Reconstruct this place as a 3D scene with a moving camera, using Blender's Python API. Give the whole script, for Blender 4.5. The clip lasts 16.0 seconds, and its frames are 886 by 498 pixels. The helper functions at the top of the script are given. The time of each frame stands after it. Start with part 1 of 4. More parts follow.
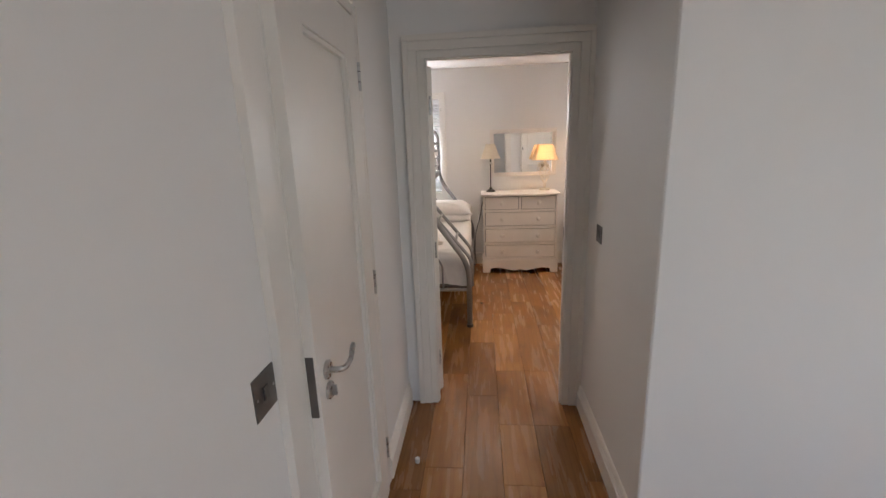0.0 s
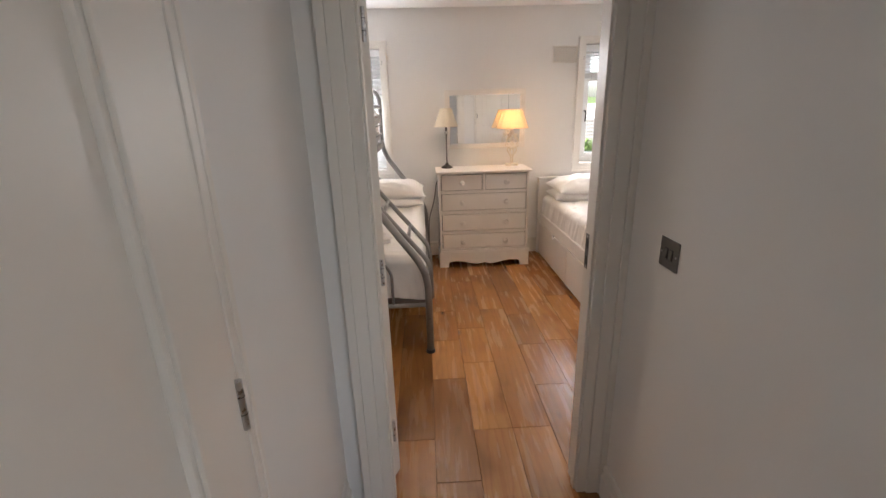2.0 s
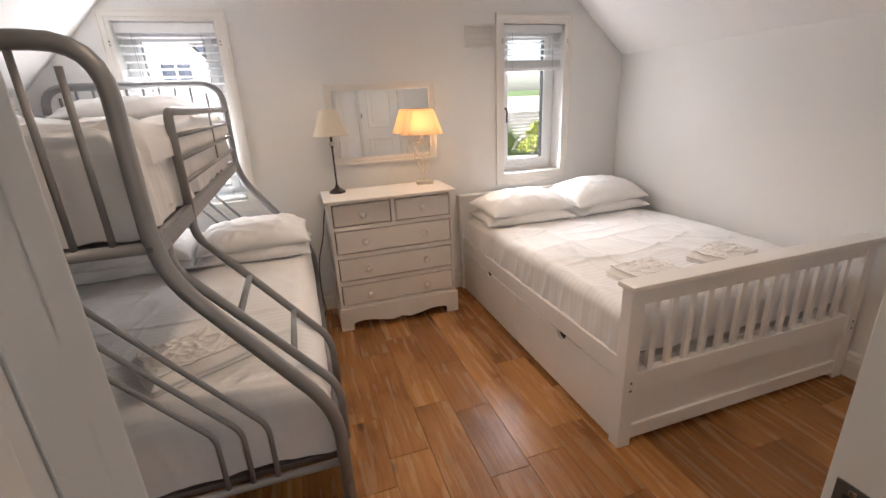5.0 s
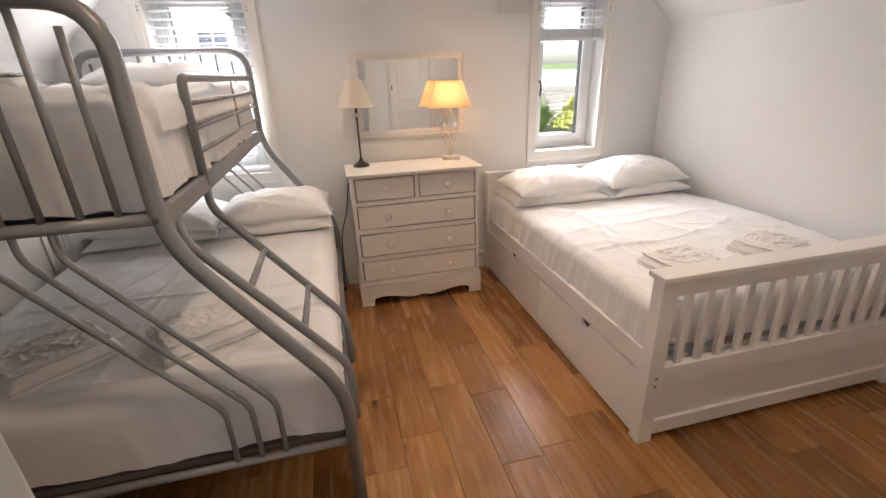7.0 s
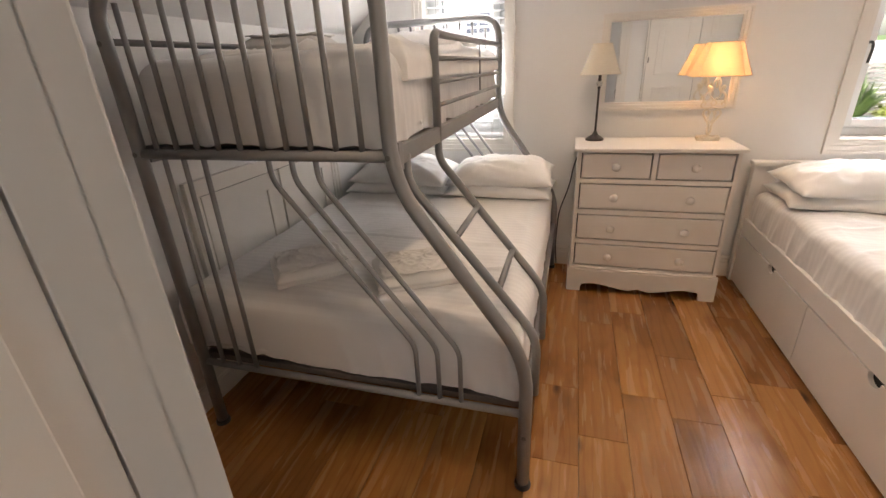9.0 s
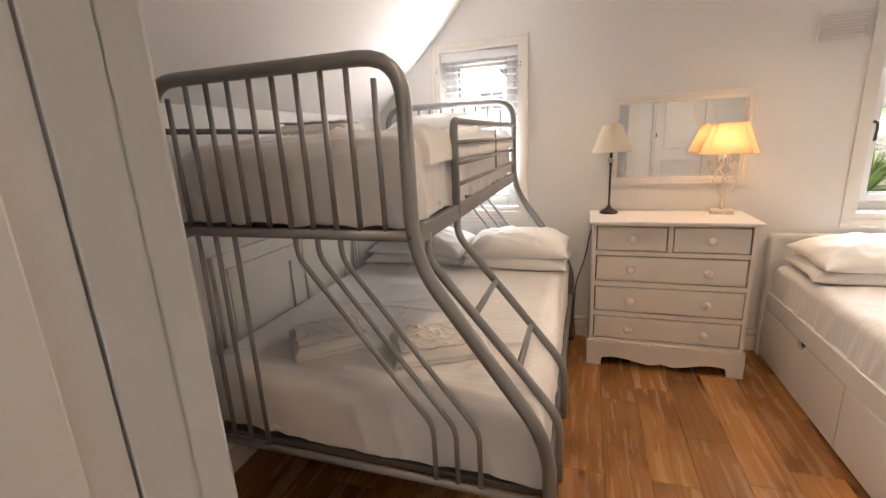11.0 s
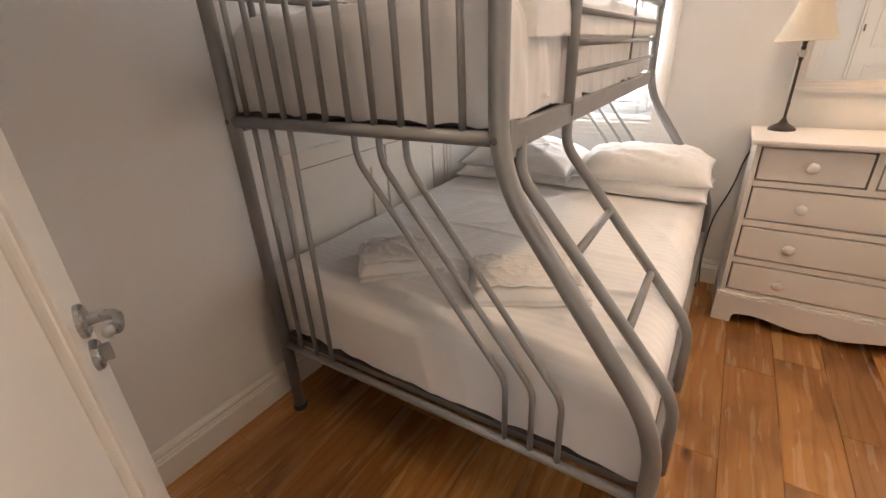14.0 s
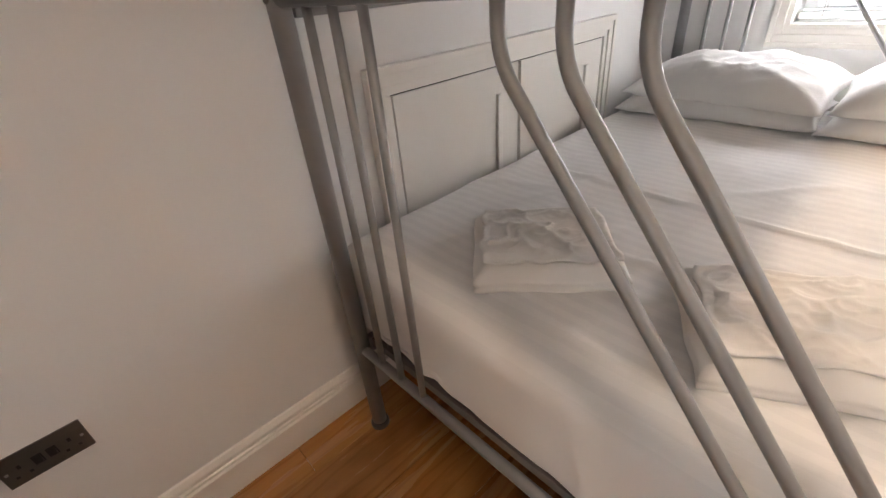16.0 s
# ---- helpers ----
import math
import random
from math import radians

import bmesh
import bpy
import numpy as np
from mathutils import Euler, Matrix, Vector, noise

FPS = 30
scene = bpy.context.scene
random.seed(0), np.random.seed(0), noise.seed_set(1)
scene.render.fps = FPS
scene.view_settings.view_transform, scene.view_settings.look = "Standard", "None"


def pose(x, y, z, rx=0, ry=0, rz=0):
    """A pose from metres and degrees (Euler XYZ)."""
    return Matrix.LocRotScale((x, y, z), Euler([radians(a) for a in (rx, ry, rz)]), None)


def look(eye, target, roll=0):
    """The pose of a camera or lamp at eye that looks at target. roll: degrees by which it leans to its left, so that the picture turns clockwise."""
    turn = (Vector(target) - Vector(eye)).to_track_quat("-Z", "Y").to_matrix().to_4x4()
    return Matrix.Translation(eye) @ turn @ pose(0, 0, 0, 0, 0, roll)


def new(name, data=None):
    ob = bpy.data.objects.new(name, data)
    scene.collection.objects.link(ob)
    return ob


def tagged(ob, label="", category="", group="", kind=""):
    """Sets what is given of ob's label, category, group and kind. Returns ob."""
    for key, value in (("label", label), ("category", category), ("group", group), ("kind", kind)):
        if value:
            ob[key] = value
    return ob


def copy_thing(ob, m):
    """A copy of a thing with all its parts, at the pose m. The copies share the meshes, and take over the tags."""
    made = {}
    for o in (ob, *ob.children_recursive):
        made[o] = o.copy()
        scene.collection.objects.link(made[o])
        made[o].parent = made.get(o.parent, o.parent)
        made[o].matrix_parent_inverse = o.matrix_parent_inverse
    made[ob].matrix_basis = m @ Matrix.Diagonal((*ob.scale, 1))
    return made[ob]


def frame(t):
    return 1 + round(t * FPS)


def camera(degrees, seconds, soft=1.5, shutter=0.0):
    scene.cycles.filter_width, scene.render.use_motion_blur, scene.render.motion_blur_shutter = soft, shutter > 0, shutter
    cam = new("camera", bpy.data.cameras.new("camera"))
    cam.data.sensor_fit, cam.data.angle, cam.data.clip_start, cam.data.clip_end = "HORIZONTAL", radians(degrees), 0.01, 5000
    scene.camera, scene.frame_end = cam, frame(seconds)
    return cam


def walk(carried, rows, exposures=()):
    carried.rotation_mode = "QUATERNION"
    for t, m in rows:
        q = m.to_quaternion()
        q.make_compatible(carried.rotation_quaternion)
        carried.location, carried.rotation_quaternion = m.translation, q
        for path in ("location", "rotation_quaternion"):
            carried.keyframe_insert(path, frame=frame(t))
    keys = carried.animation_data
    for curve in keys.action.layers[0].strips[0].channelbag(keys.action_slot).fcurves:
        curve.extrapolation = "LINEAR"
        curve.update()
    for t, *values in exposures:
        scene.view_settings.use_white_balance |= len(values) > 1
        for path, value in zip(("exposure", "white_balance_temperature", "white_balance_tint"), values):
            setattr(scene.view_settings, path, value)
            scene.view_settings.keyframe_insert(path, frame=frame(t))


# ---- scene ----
cam = camera(91.3, 16.0)
PATH = [
    (0, (0.218, 0.13, 1.581), (0.038, 2.063, 1.101), -2.1),
    (0.5, (0.158, 0.259, 1.572), (0.066, 2.191, 1.062), -2.6),
    (1, (0.152, 0.511, 1.543), (0.135, 2.434, 0.994), -2.6),
    (1.5, (0.149, 0.816, 1.533), (0.184, 2.726, 0.94), -2.0),
    (2, (0.116, 1.14, 1.519), (0.182, 3.043, 0.908), -1.7),
    (2.5, (0.083, 1.452, 1.541), (0.244, 3.346, 0.917), -1.8),
    (3, (0.115, 1.77, 1.536), (0.347, 3.654, 0.905), -2.1),
    (3.5, (0.128, 1.954, 1.546), (0.404, 3.83, 0.911), -1.8),
    (4, (0.097, 2.173, 1.534), (0.494, 4.031, 0.909), -1.6),
    (4.5, (0.085, 2.32, 1.542), (0.585, 4.153, 0.916), -2.4),
    (5, (0.1, 2.362, 1.552), (0.673, 4.166, 0.907), -2.7),
    (7.5, (0.173, 2.455, 1.528), (0.47, 4.283, 0.774), -1.8),
    (8, (0.18, 2.486, 1.499), (-0.036, 4.331, 0.758), -2.9),
    (8.5, (0.19, 2.493, 1.462), (-0.279, 4.294, 0.729), -3.8),
    (9, (0.194, 2.501, 1.449), (-0.344, 4.264, 0.672), -2.7),
    (9.5, (0.196, 2.488, 1.456), (-0.359, 4.257, 0.708), -2.3),
    (10, (0.197, 2.476, 1.487), (-0.390, 4.314, 0.961), -2.4),
    (10.2, (0.193, 2.488, 1.494), (-0.405, 4.332, 1.002), -2.2),
    (12.5, (0.164, 2.488, 1.464), (-0.463, 4.306, 0.914), -4.9),
    (13, (0.135, 2.51, 1.439), (-0.459, 4.312, 0.805), -5.5),
    (13.5, (0.126, 2.592, 1.416), (-0.549, 4.34, 0.719), -4.3),
    (14, (0.098, 2.813, 1.394), (-0.898, 4.332, 0.558), -2.7),
    (14.5, (0.017, 2.924, 1.365), (-1.213, 4.232, 0.485), -2.9),
    (15, (-0.159, 3.065, 1.312), (-1.462, 4.273, 0.393), -2.6),
    (15.5, (-0.313, 3.18, 1.248), (-1.597, 4.349, 0.255), -4.2),
    (16, (-0.38, 3.256, 1.218), (-1.662, 4.372, 0.164), -5.4),
]
walk(cam, [(t, look(eye, target, roll)) for t, eye, target, roll in PATH],
     [(0, 2.1, 6500, 14), (1.5, 2.1, 6600, 13), (2.5, 2.2, 6500, 13), (3.5, 1.85, 6900, 14), (5, 1.95, 6500, 14), (8, 2.1, 6600, 14), (9, 2.05, 6900, 14),
      (10, 2.15, 7000, 15), (12.5, 2.1, 7200, 15), (13.5, 2.1, 7100, 15), (14, 2.45, 7000, 15), (14.5, 2.6, 6900, 14), (16, 2.95, 6500, 13)])

# ---- light ----
world = bpy.data.worlds.new("sky")
scene.world = world
world.use_nodes = True
sky = world.node_tree.nodes.new("ShaderNodeTexSky")
sky.sky_type = "NISHITA"
sky.sun_disc = False
sky.sun_elevation = radians(42)
sky.sun_rotation = radians(243)
sky.air_density, sky.dust_density = 1.0, 3.0
world.node_tree.links.new(sky.outputs[0], world.node_tree.nodes["Background"].inputs[0])
world.node_tree.nodes["Background"].inputs[1].default_value = 0.15


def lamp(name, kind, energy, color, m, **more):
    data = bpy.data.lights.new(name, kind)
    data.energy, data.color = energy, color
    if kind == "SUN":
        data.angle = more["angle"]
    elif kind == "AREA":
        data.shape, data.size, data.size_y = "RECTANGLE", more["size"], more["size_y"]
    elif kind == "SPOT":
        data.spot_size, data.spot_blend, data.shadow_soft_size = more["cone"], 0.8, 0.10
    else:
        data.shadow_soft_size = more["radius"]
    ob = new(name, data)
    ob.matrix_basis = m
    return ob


lamp("sun", "SUN", 5.0, (1, 0.95, 0.88), look((-8, -4, 9), (0, 0, 0)), angle=radians(0.6))
lamp("landing_daylight", "AREA", 3.6, (0.78, 0.92, 1.0), look((2.15, -1.79, 1.55), (0.9, 2, 1.3)), size=1.5, size_y=1.25)
# Added area lamp outdoors, above the view, boosting the sky's light indoors.
lamp("sky_fill", "AREA", 330, (0.96, 0.98, 1.0), look((3.0, 9.6, 4.35), (2.2, 5.7, 1.5)), size=8.0, size_y=2.4)
for wx, watts in ((-0.565, 5.5), (1.995, 1.7)):
    lamp("opening_daylight", "AREA", watts, (0.96, 0.98, 1.0), look((wx, 5.698, 1.51), (wx, 2.6, 1.35)), size=0.5, size_y=1.1)
# First is the visible downlight; the other three are assumed, added for brightness.
SPOTS = ((0.175, 4.85), (1.35, 3.35), (1.35, 4.85), (0.175, 3.35))
for sx, sy in SPOTS:
    lamp("downlight_glow", "SPOT", 5.8, (1, 0.78, 0.56), look((sx, sy, 2.40), (sx, sy, 0)), cone=radians(130))
lamp("bulb_glow", "POINT", 1.15, (1.0, 0.57, 0.27), pose(0.985, 5.55, 1.40), radius=0.03)


# ---- materials ----
def base_nodes(name, rough, metal):
    m = bpy.data.materials.new(name)
    m.use_nodes = True
    nt = m.node_tree
    b = nt.nodes["Principled BSDF"]
    b.inputs["Roughness"].default_value = rough
    b.inputs["Metallic"].default_value = metal
    return m, nt, b


def ramp(nt, fac, a, b, lo=0.35, hi=0.65):
    r = nt.nodes.new("ShaderNodeValToRGB")
    r.color_ramp.elements[0].position, r.color_ramp.elements[1].position = lo, hi
    r.color_ramp.elements[0].color, r.color_ramp.elements[1].color = (*a, 1), (*b, 1)
    nt.links.new(fac, r.inputs[0])
    return r.outputs[0]


def tex_noise(nt, scale, detail=3.0, stretch=(1, 1, 1), world_space=True, offset=None):
    if world_space:
        src = nt.nodes.new("ShaderNodeNewGeometry").outputs["Position"]
    else:
        src = nt.nodes.new("ShaderNodeTexCoord").outputs["Object"]
    mp = nt.nodes.new("ShaderNodeMapping")
    mp.inputs["Scale"].default_value = stretch
    nt.links.new(src, mp.inputs["Vector"])
    if offset is not None:
        nt.links.new(offset, mp.inputs["Location"])
    n = nt.nodes.new("ShaderNodeTexNoise")
    n.inputs["Scale"].default_value, n.inputs["Detail"].default_value = scale, detail
    nt.links.new(mp.outputs[0], n.inputs["Vector"])
    return n.outputs["Fac"]


def bump(nt, b, fac, strength, distance=0.002):
    n = nt.nodes.new("ShaderNodeBump")
    n.inputs["Strength"].default_value, n.inputs["Distance"].default_value = strength, distance
    nt.links.new(fac, n.inputs["Height"])
    nt.links.new(n.outputs[0], b.inputs["Normal"])


def mat(name, a, b=None, rough=0.5, metal=0.0, scale=2.0, fine=120.0, relief=0.15, distance=0.002):
    """Two-tone surface: broad stains between colours a and b, and a fine relief."""
    m, nt, p = base_nodes(name, rough, metal)
    b = b or tuple(c * 0.93 for c in a)
    nt.links.new(ramp(nt, tex_noise(nt, scale, 4), b, a), p.inputs["Base Color"])
    f = tex_noise(nt, fine, 3)
    bump(nt, p, f, relief, distance)
    mr = nt.nodes.new("ShaderNodeMapRange")
    mr.inputs["To Min"].default_value, mr.inputs["To Max"].default_value = rough * 0.85, min(1, rough * 1.15)
    nt.links.new(tex_noise(nt, scale * 6, 3), mr.inputs["Value"])
    nt.links.new(mr.outputs[0], p.inputs["Roughness"])
    return m


WALL = mat("wall_paint", (0.80, 0.785, 0.765), (0.778, 0.762, 0.742), 0.6, scale=0.8, fine=220, relief=0.10)
CEIL = mat("ceiling_paint", (0.82, 0.80, 0.785), (0.80, 0.78, 0.765), 0.8, scale=0.8, fine=180, relief=0.1)
GLOSS = mat("white_gloss_paint", (0.80, 0.765, 0.715), (0.77, 0.735, 0.68), 0.32, scale=3, fine=60, relief=0.05)
CHEST = mat("chest_paint", (0.80, 0.755, 0.71), (0.765, 0.72, 0.67), 0.42, scale=5, fine=90, relief=0.08)
BEDWHITE = mat("bed_lacquer", (0.83, 0.80, 0.765), (0.80, 0.77, 0.735), 0.35, scale=4, fine=60, relief=0.04)
UPVC = mat("window_plastic", (0.84, 0.85, 0.85), (0.82, 0.83, 0.83), 0.3, scale=3, fine=50, relief=0.02)
STEEL = mat("grey_metal_paint", (0.27, 0.265, 0.265), (0.235, 0.23, 0.23), 0.36, 0.25, scale=6, fine=150, relief=0.06)
CHROME = mat("satin_chrome", (0.55, 0.55, 0.55), (0.48, 0.48, 0.48), 0.28, 1.0, scale=10, fine=200, relief=0.03)
PLATE = mat("brushed_dark_steel", (0.20, 0.19, 0.18), (0.16, 0.15, 0.145), 0.38, 0.8, scale=10, fine=200, relief=0.05)
BLACK = mat("black_plastic", (0.02, 0.02, 0.02), (0.03, 0.03, 0.03), 0.4, scale=10)
BRONZE = mat("dark_bronze", (0.028, 0.021, 0.019), (0.045, 0.032, 0.028), 0.32, 0.5, scale=20)
IVORY = mat("chipped_ivory_metal", (0.78, 0.72, 0.62), (0.68, 0.60, 0.49), 0.6, scale=30, fine=200, relief=0.3)
CAPMAT = mat("white_plastic", (0.82, 0.80, 0.78), None, 0.4)
# Near-black for gaps and seams: their shade is put into the colour.
DARKGAP = mat("dark_gap", (0.03, 0.027, 0.024), None, 0.9)


def cloth_mat(name, a, b, stripes):
    m, nt, p = base_nodes(name, 0.85, 0)
    p.inputs["Sheen Weight"].default_value = 0.15
    col = ramp(nt, tex_noise(nt, 3, 4), b, a)
    weave = tex_noise(nt, 500, 2)
    if stripes:
        g = nt.nodes.new("ShaderNodeNewGeometry")
        sp = nt.nodes.new("ShaderNodeSeparateXYZ")
        nt.links.new(g.outputs["Position"], sp.inputs[0])
        w = nt.nodes.new("ShaderNodeMath")
        w.operation = "MULTIPLY"
        w.inputs[1].default_value = 2 * math.pi / 0.036
        nt.links.new(sp.outputs[stripes - 1], w.inputs[0])
        s = nt.nodes.new("ShaderNodeMath")
        s.operation = "SINE"
        nt.links.new(w.outputs[0], s.inputs[0])
        tone = ramp(nt, s.outputs[0], (0.955, 0.955, 0.957), (1, 1, 1), 0.0, 0.12)
        mx = nt.nodes.new("ShaderNodeMix")
        mx.data_type, mx.blend_type = "RGBA", "MULTIPLY"
        mx.inputs[0].default_value = 1
        nt.links.new(col, mx.inputs[6])
        nt.links.new(tone, mx.inputs[7])
        col = mx.outputs[2]
    nt.links.new(col, p.inputs["Base Color"])
    creases = tex_noise(nt, 9, 3, (1.0, 0.7, 1.0))
    add = nt.nodes.new("ShaderNodeMath")
    add.operation = "MULTIPLY_ADD"
    add.inputs[1].default_value = 0.06
    nt.links.new(weave, add.inputs[0])
    nt.links.new(creases, add.inputs[2])
    bump(nt, p, add.outputs[0], 0.40, 0.014)
    return m


SHEET = cloth_mat("striped_cotton", (0.83, 0.81, 0.795), (0.80, 0.78, 0.765), 2)
PILLOW = cloth_mat("white_cotton", (0.84, 0.82, 0.80), (0.81, 0.79, 0.77), 0)
TOWEL = cloth_mat("white_towelling", (0.80, 0.765, 0.73), (0.76, 0.725, 0.69), 0)
MATTRESS = cloth_mat("mattress_ticking", (0.16, 0.13, 0.115), (0.12, 0.10, 0.09), 0)


def oak_mat():
    m, nt, p = base_nodes("oiled_oak", 0.3, 0)
    info = nt.nodes.new("ShaderNodeObjectInfo")
    cmb = nt.nodes.new("ShaderNodeCombineXYZ")
    mul = nt.nodes.new("ShaderNodeMath")
    mul.operation = "MULTIPLY"
    mul.inputs[1].default_value = 57.0
    nt.links.new(info.outputs["Random"], mul.inputs[0])
    for i in range(3):
        nt.links.new(mul.outputs[0], cmb.inputs[i])
    off = cmb.outputs[0]
    tone = nt.nodes.new("ShaderNodeValToRGB")
    e = tone.color_ramp.elements
    e[0].position, e[0].color = 0.0, (0.235, 0.108, 0.034, 1)
    e[1].position, e[1].color = 1.0, (0.50, 0.250, 0.085, 1)
    for pos, c in ((0.15, (0.30, 0.138, 0.043)), (0.4, (0.365, 0.170, 0.053)), (0.75, (0.43, 0.206, 0.066))):
        k = e.new(pos)
        k.color = (*c, 1)
    nt.links.new(info.outputs["Random"], tone.inputs[0])
    long_grain = tex_noise(nt, 4, 5, (7, 0.6, 7), True, off)
    fine_grain = tex_noise(nt, 60, 4, (6, 0.25, 6), True, off)
    blotch = tex_noise(nt, 3.2, 3, (1.6, 0.8, 1), True, off)
    mixes = tone.outputs[0]
    for fac, lo_col, lo, hi in ((long_grain, (0.88, 0.84, 0.80), 0.36, 0.60), (fine_grain, (0.95, 0.94, 0.93), 0.35, 0.6), (blotch, (0.62, 0.56, 0.50), 0.30, 0.48)):
        mx = nt.nodes.new("ShaderNodeMix")
        mx.data_type, mx.blend_type = "RGBA", "MULTIPLY"
        mx.inputs[0].default_value = 1
        nt.links.new(mixes, mx.inputs[6])
        nt.links.new(ramp(nt, fac, lo_col, (1, 1, 1), lo, hi), mx.inputs[7])
        mixes = mx.outputs[2]
    wave = nt.nodes.new("ShaderNodeTexWave")
    wave.bands_direction = "X"
    for key, val in (("Scale", 3.2), ("Distortion", 14.0), ("Detail", 4.0), ("Detail Scale", 1.1)):
        wave.inputs[key].default_value = val
    wm = nt.nodes.new("ShaderNodeMapping")
    wm.inputs["Scale"].default_value = (2.2, 0.28, 1)
    wg = nt.nodes.new("ShaderNodeNewGeometry")
    nt.links.new(wg.outputs["Position"], wm.inputs["Vector"])
    nt.links.new(off, wm.inputs["Location"])
    nt.links.new(wm.outputs[0], wave.inputs["Vector"])
    mx = nt.nodes.new("ShaderNodeMix")
    mx.data_type, mx.blend_type = "RGBA", "MULTIPLY"
    mx.inputs[0].default_value = 1
    nt.links.new(mixes, mx.inputs[6])
    nt.links.new(ramp(nt, wave.outputs["Fac"], (0.86, 0.81, 0.75), (1, 1, 1), 0.02, 0.30), mx.inputs[7])
    mixes = mx.outputs[2]
    knots = nt.nodes.new("ShaderNodeTexVoronoi")
    knots.inputs["Scale"].default_value = 1.0
    mp = nt.nodes.new("ShaderNodeMapping")
    mp.inputs["Scale"].default_value = (3.2, 1.3, 1)
    g = nt.nodes.new("ShaderNodeNewGeometry")
    nt.links.new(g.outputs["Position"], mp.inputs["Vector"])
    nt.links.new(off, mp.inputs["Location"])
    nt.links.new(mp.outputs[0], knots.inputs["Vector"])
    mx = nt.nodes.new("ShaderNodeMix")
    mx.data_type, mx.blend_type = "RGBA", "MULTIPLY"
    mx.inputs[0].default_value = 1
    nt.links.new(mixes, mx.inputs[6])
    nt.links.new(ramp(nt, knots.outputs["Distance"], (0.16, 0.12, 0.10), (1, 1, 1), 0.015, 0.075), mx.inputs[7])
    nt.links.new(mx.outputs[2], p.inputs["Base Color"])
    mr = nt.nodes.new("ShaderNodeMapRange")
    mr.inputs["To Min"].default_value, mr.inputs["To Max"].default_value = 0.20, 0.33
    nt.links.new(long_grain, mr.inputs["Value"])
    nt.links.new(mr.outputs[0], p.inputs["Roughness"])
    add = nt.nodes.new("ShaderNodeMath")
    add.operation = "ADD"
    nt.links.new(wave.outputs["Fac"], add.inputs[0])
    nt.links.new(fine_grain, add.inputs[1])
    bump(nt, p, add.outputs[0], 0.16, 0.002)
    return m


OAK = oak_mat()


def glass_mat():
    m = bpy.data.materials.new("window_glass")
    m.use_nodes = True
    p = m.node_tree.nodes["Principled BSDF"]
    p.inputs["Transmission Weight"].default_value = 1
    p.inputs["Roughness"].default_value = 0.0
    p.inputs["IOR"].default_value = 1.45
    return m


GLASS = glass_mat()
CRYSTAL = glass_mat()
MIRROR, _nt, _p = base_nodes("mirror_silver", 0.015, 1.0)
_p.inputs["Base Color"].default_value = (0.86, 0.87, 0.87, 1)


def shade_mat(name, color, through_color):
    m = bpy.data.materials.new(name)
    m.use_nodes = True
    nt = m.node_tree
    nt.nodes.remove(nt.nodes["Principled BSDF"])
    d, t, mx = nt.nodes.new("ShaderNodeBsdfDiffuse"), nt.nodes.new("ShaderNodeBsdfTranslucent"), nt.nodes.new("ShaderNodeMixShader")
    c = ramp(nt, tex_noise(nt, 40, 3, (1, 1, 6)), tuple(v * 0.93 for v in color), color)
    nt.links.new(c, d.inputs[0])
    t.inputs[0].default_value = (*through_color, 1)
    mx.inputs[0].default_value = 0.45
    nt.links.new(d.outputs[0], mx.inputs[1])
    nt.links.new(t.outputs[0], mx.inputs[2])
    nt.links.new(mx.outputs[0], nt.nodes["Material Output"].inputs[0])
    return m


SHADE_LIT = shade_mat("peach_silk_shade", (0.78, 0.64, 0.46), (0.80, 0.56, 0.32))
SHADE_PLAIN = shade_mat("cream_silk_shade", (0.80, 0.74, 0.64), (0.75, 0.65, 0.5))


def glow_mat(name, color, strength):
    m, nt, p = base_nodes(name, 0.5, 0)
    p.inputs["Emission Color"].default_value = (*color, 1)
    p.inputs["Emission Strength"].default_value = strength
    return m


BULB = glow_mat("bulb_glow", (1, 0.75, 0.45), 4)
DOWNLIGHT = glow_mat("downlight_glow", (1, 0.85, 0.65), 3)
LAWN = mat("lawn_green", (0.10, 0.16, 0.04), (0.07, 0.12, 0.03), 0.9, scale=0.6, fine=30, relief=0.6, distance=0.02)
PATIO = mat("pale_paving", (0.42, 0.40, 0.38), (0.36, 0.345, 0.33), 0.8, scale=1.5)
RENDERED = mat("white_render", (0.80, 0.80, 0.79), (0.74, 0.74, 0.73), 0.85, scale=0.7)
SLATE = mat("blue_slate", (0.09, 0.11, 0.15), (0.07, 0.085, 0.115), 0.5, scale=3)
FENCEWOOD = mat("weathered_fence", (0.33, 0.31, 0.29), (0.25, 0.235, 0.22), 0.8, scale=4)
LEAF = mat("leaf_green", (0.10, 0.17, 0.035), (0.06, 0.11, 0.025), 0.55, scale=6)
LEAF_YELLOW = mat("leaf_yellow_green", (0.22, 0.24, 0.05), (0.13, 0.18, 0.035), 0.55, scale=6)
HEDGE = mat("hill_green", (0.09, 0.14, 0.04), (0.06, 0.10, 0.03), 0.9, scale=0.2)


# ---- building helpers ----
def link(name, bm, material, smooth=False):
    me = bpy.data.meshes.new(name)
    bmesh.ops.recalc_face_normals(bm, faces=bm.faces)
    if smooth:
        for f in bm.faces:
            f.smooth = True
    bm.to_mesh(me)
    bm.free()
    me.materials.append(material)
    return new(name, me)


def part(name, bm, material, parent, label="", smooth=False):
    ob = link(name, bm, material, smooth)
    ob.parent = parent
    return tagged(ob, label)


def setting(name, bm, material, label, category, smooth=False):
    return tagged(link(name, bm, material, smooth), label, category, kind="structure")


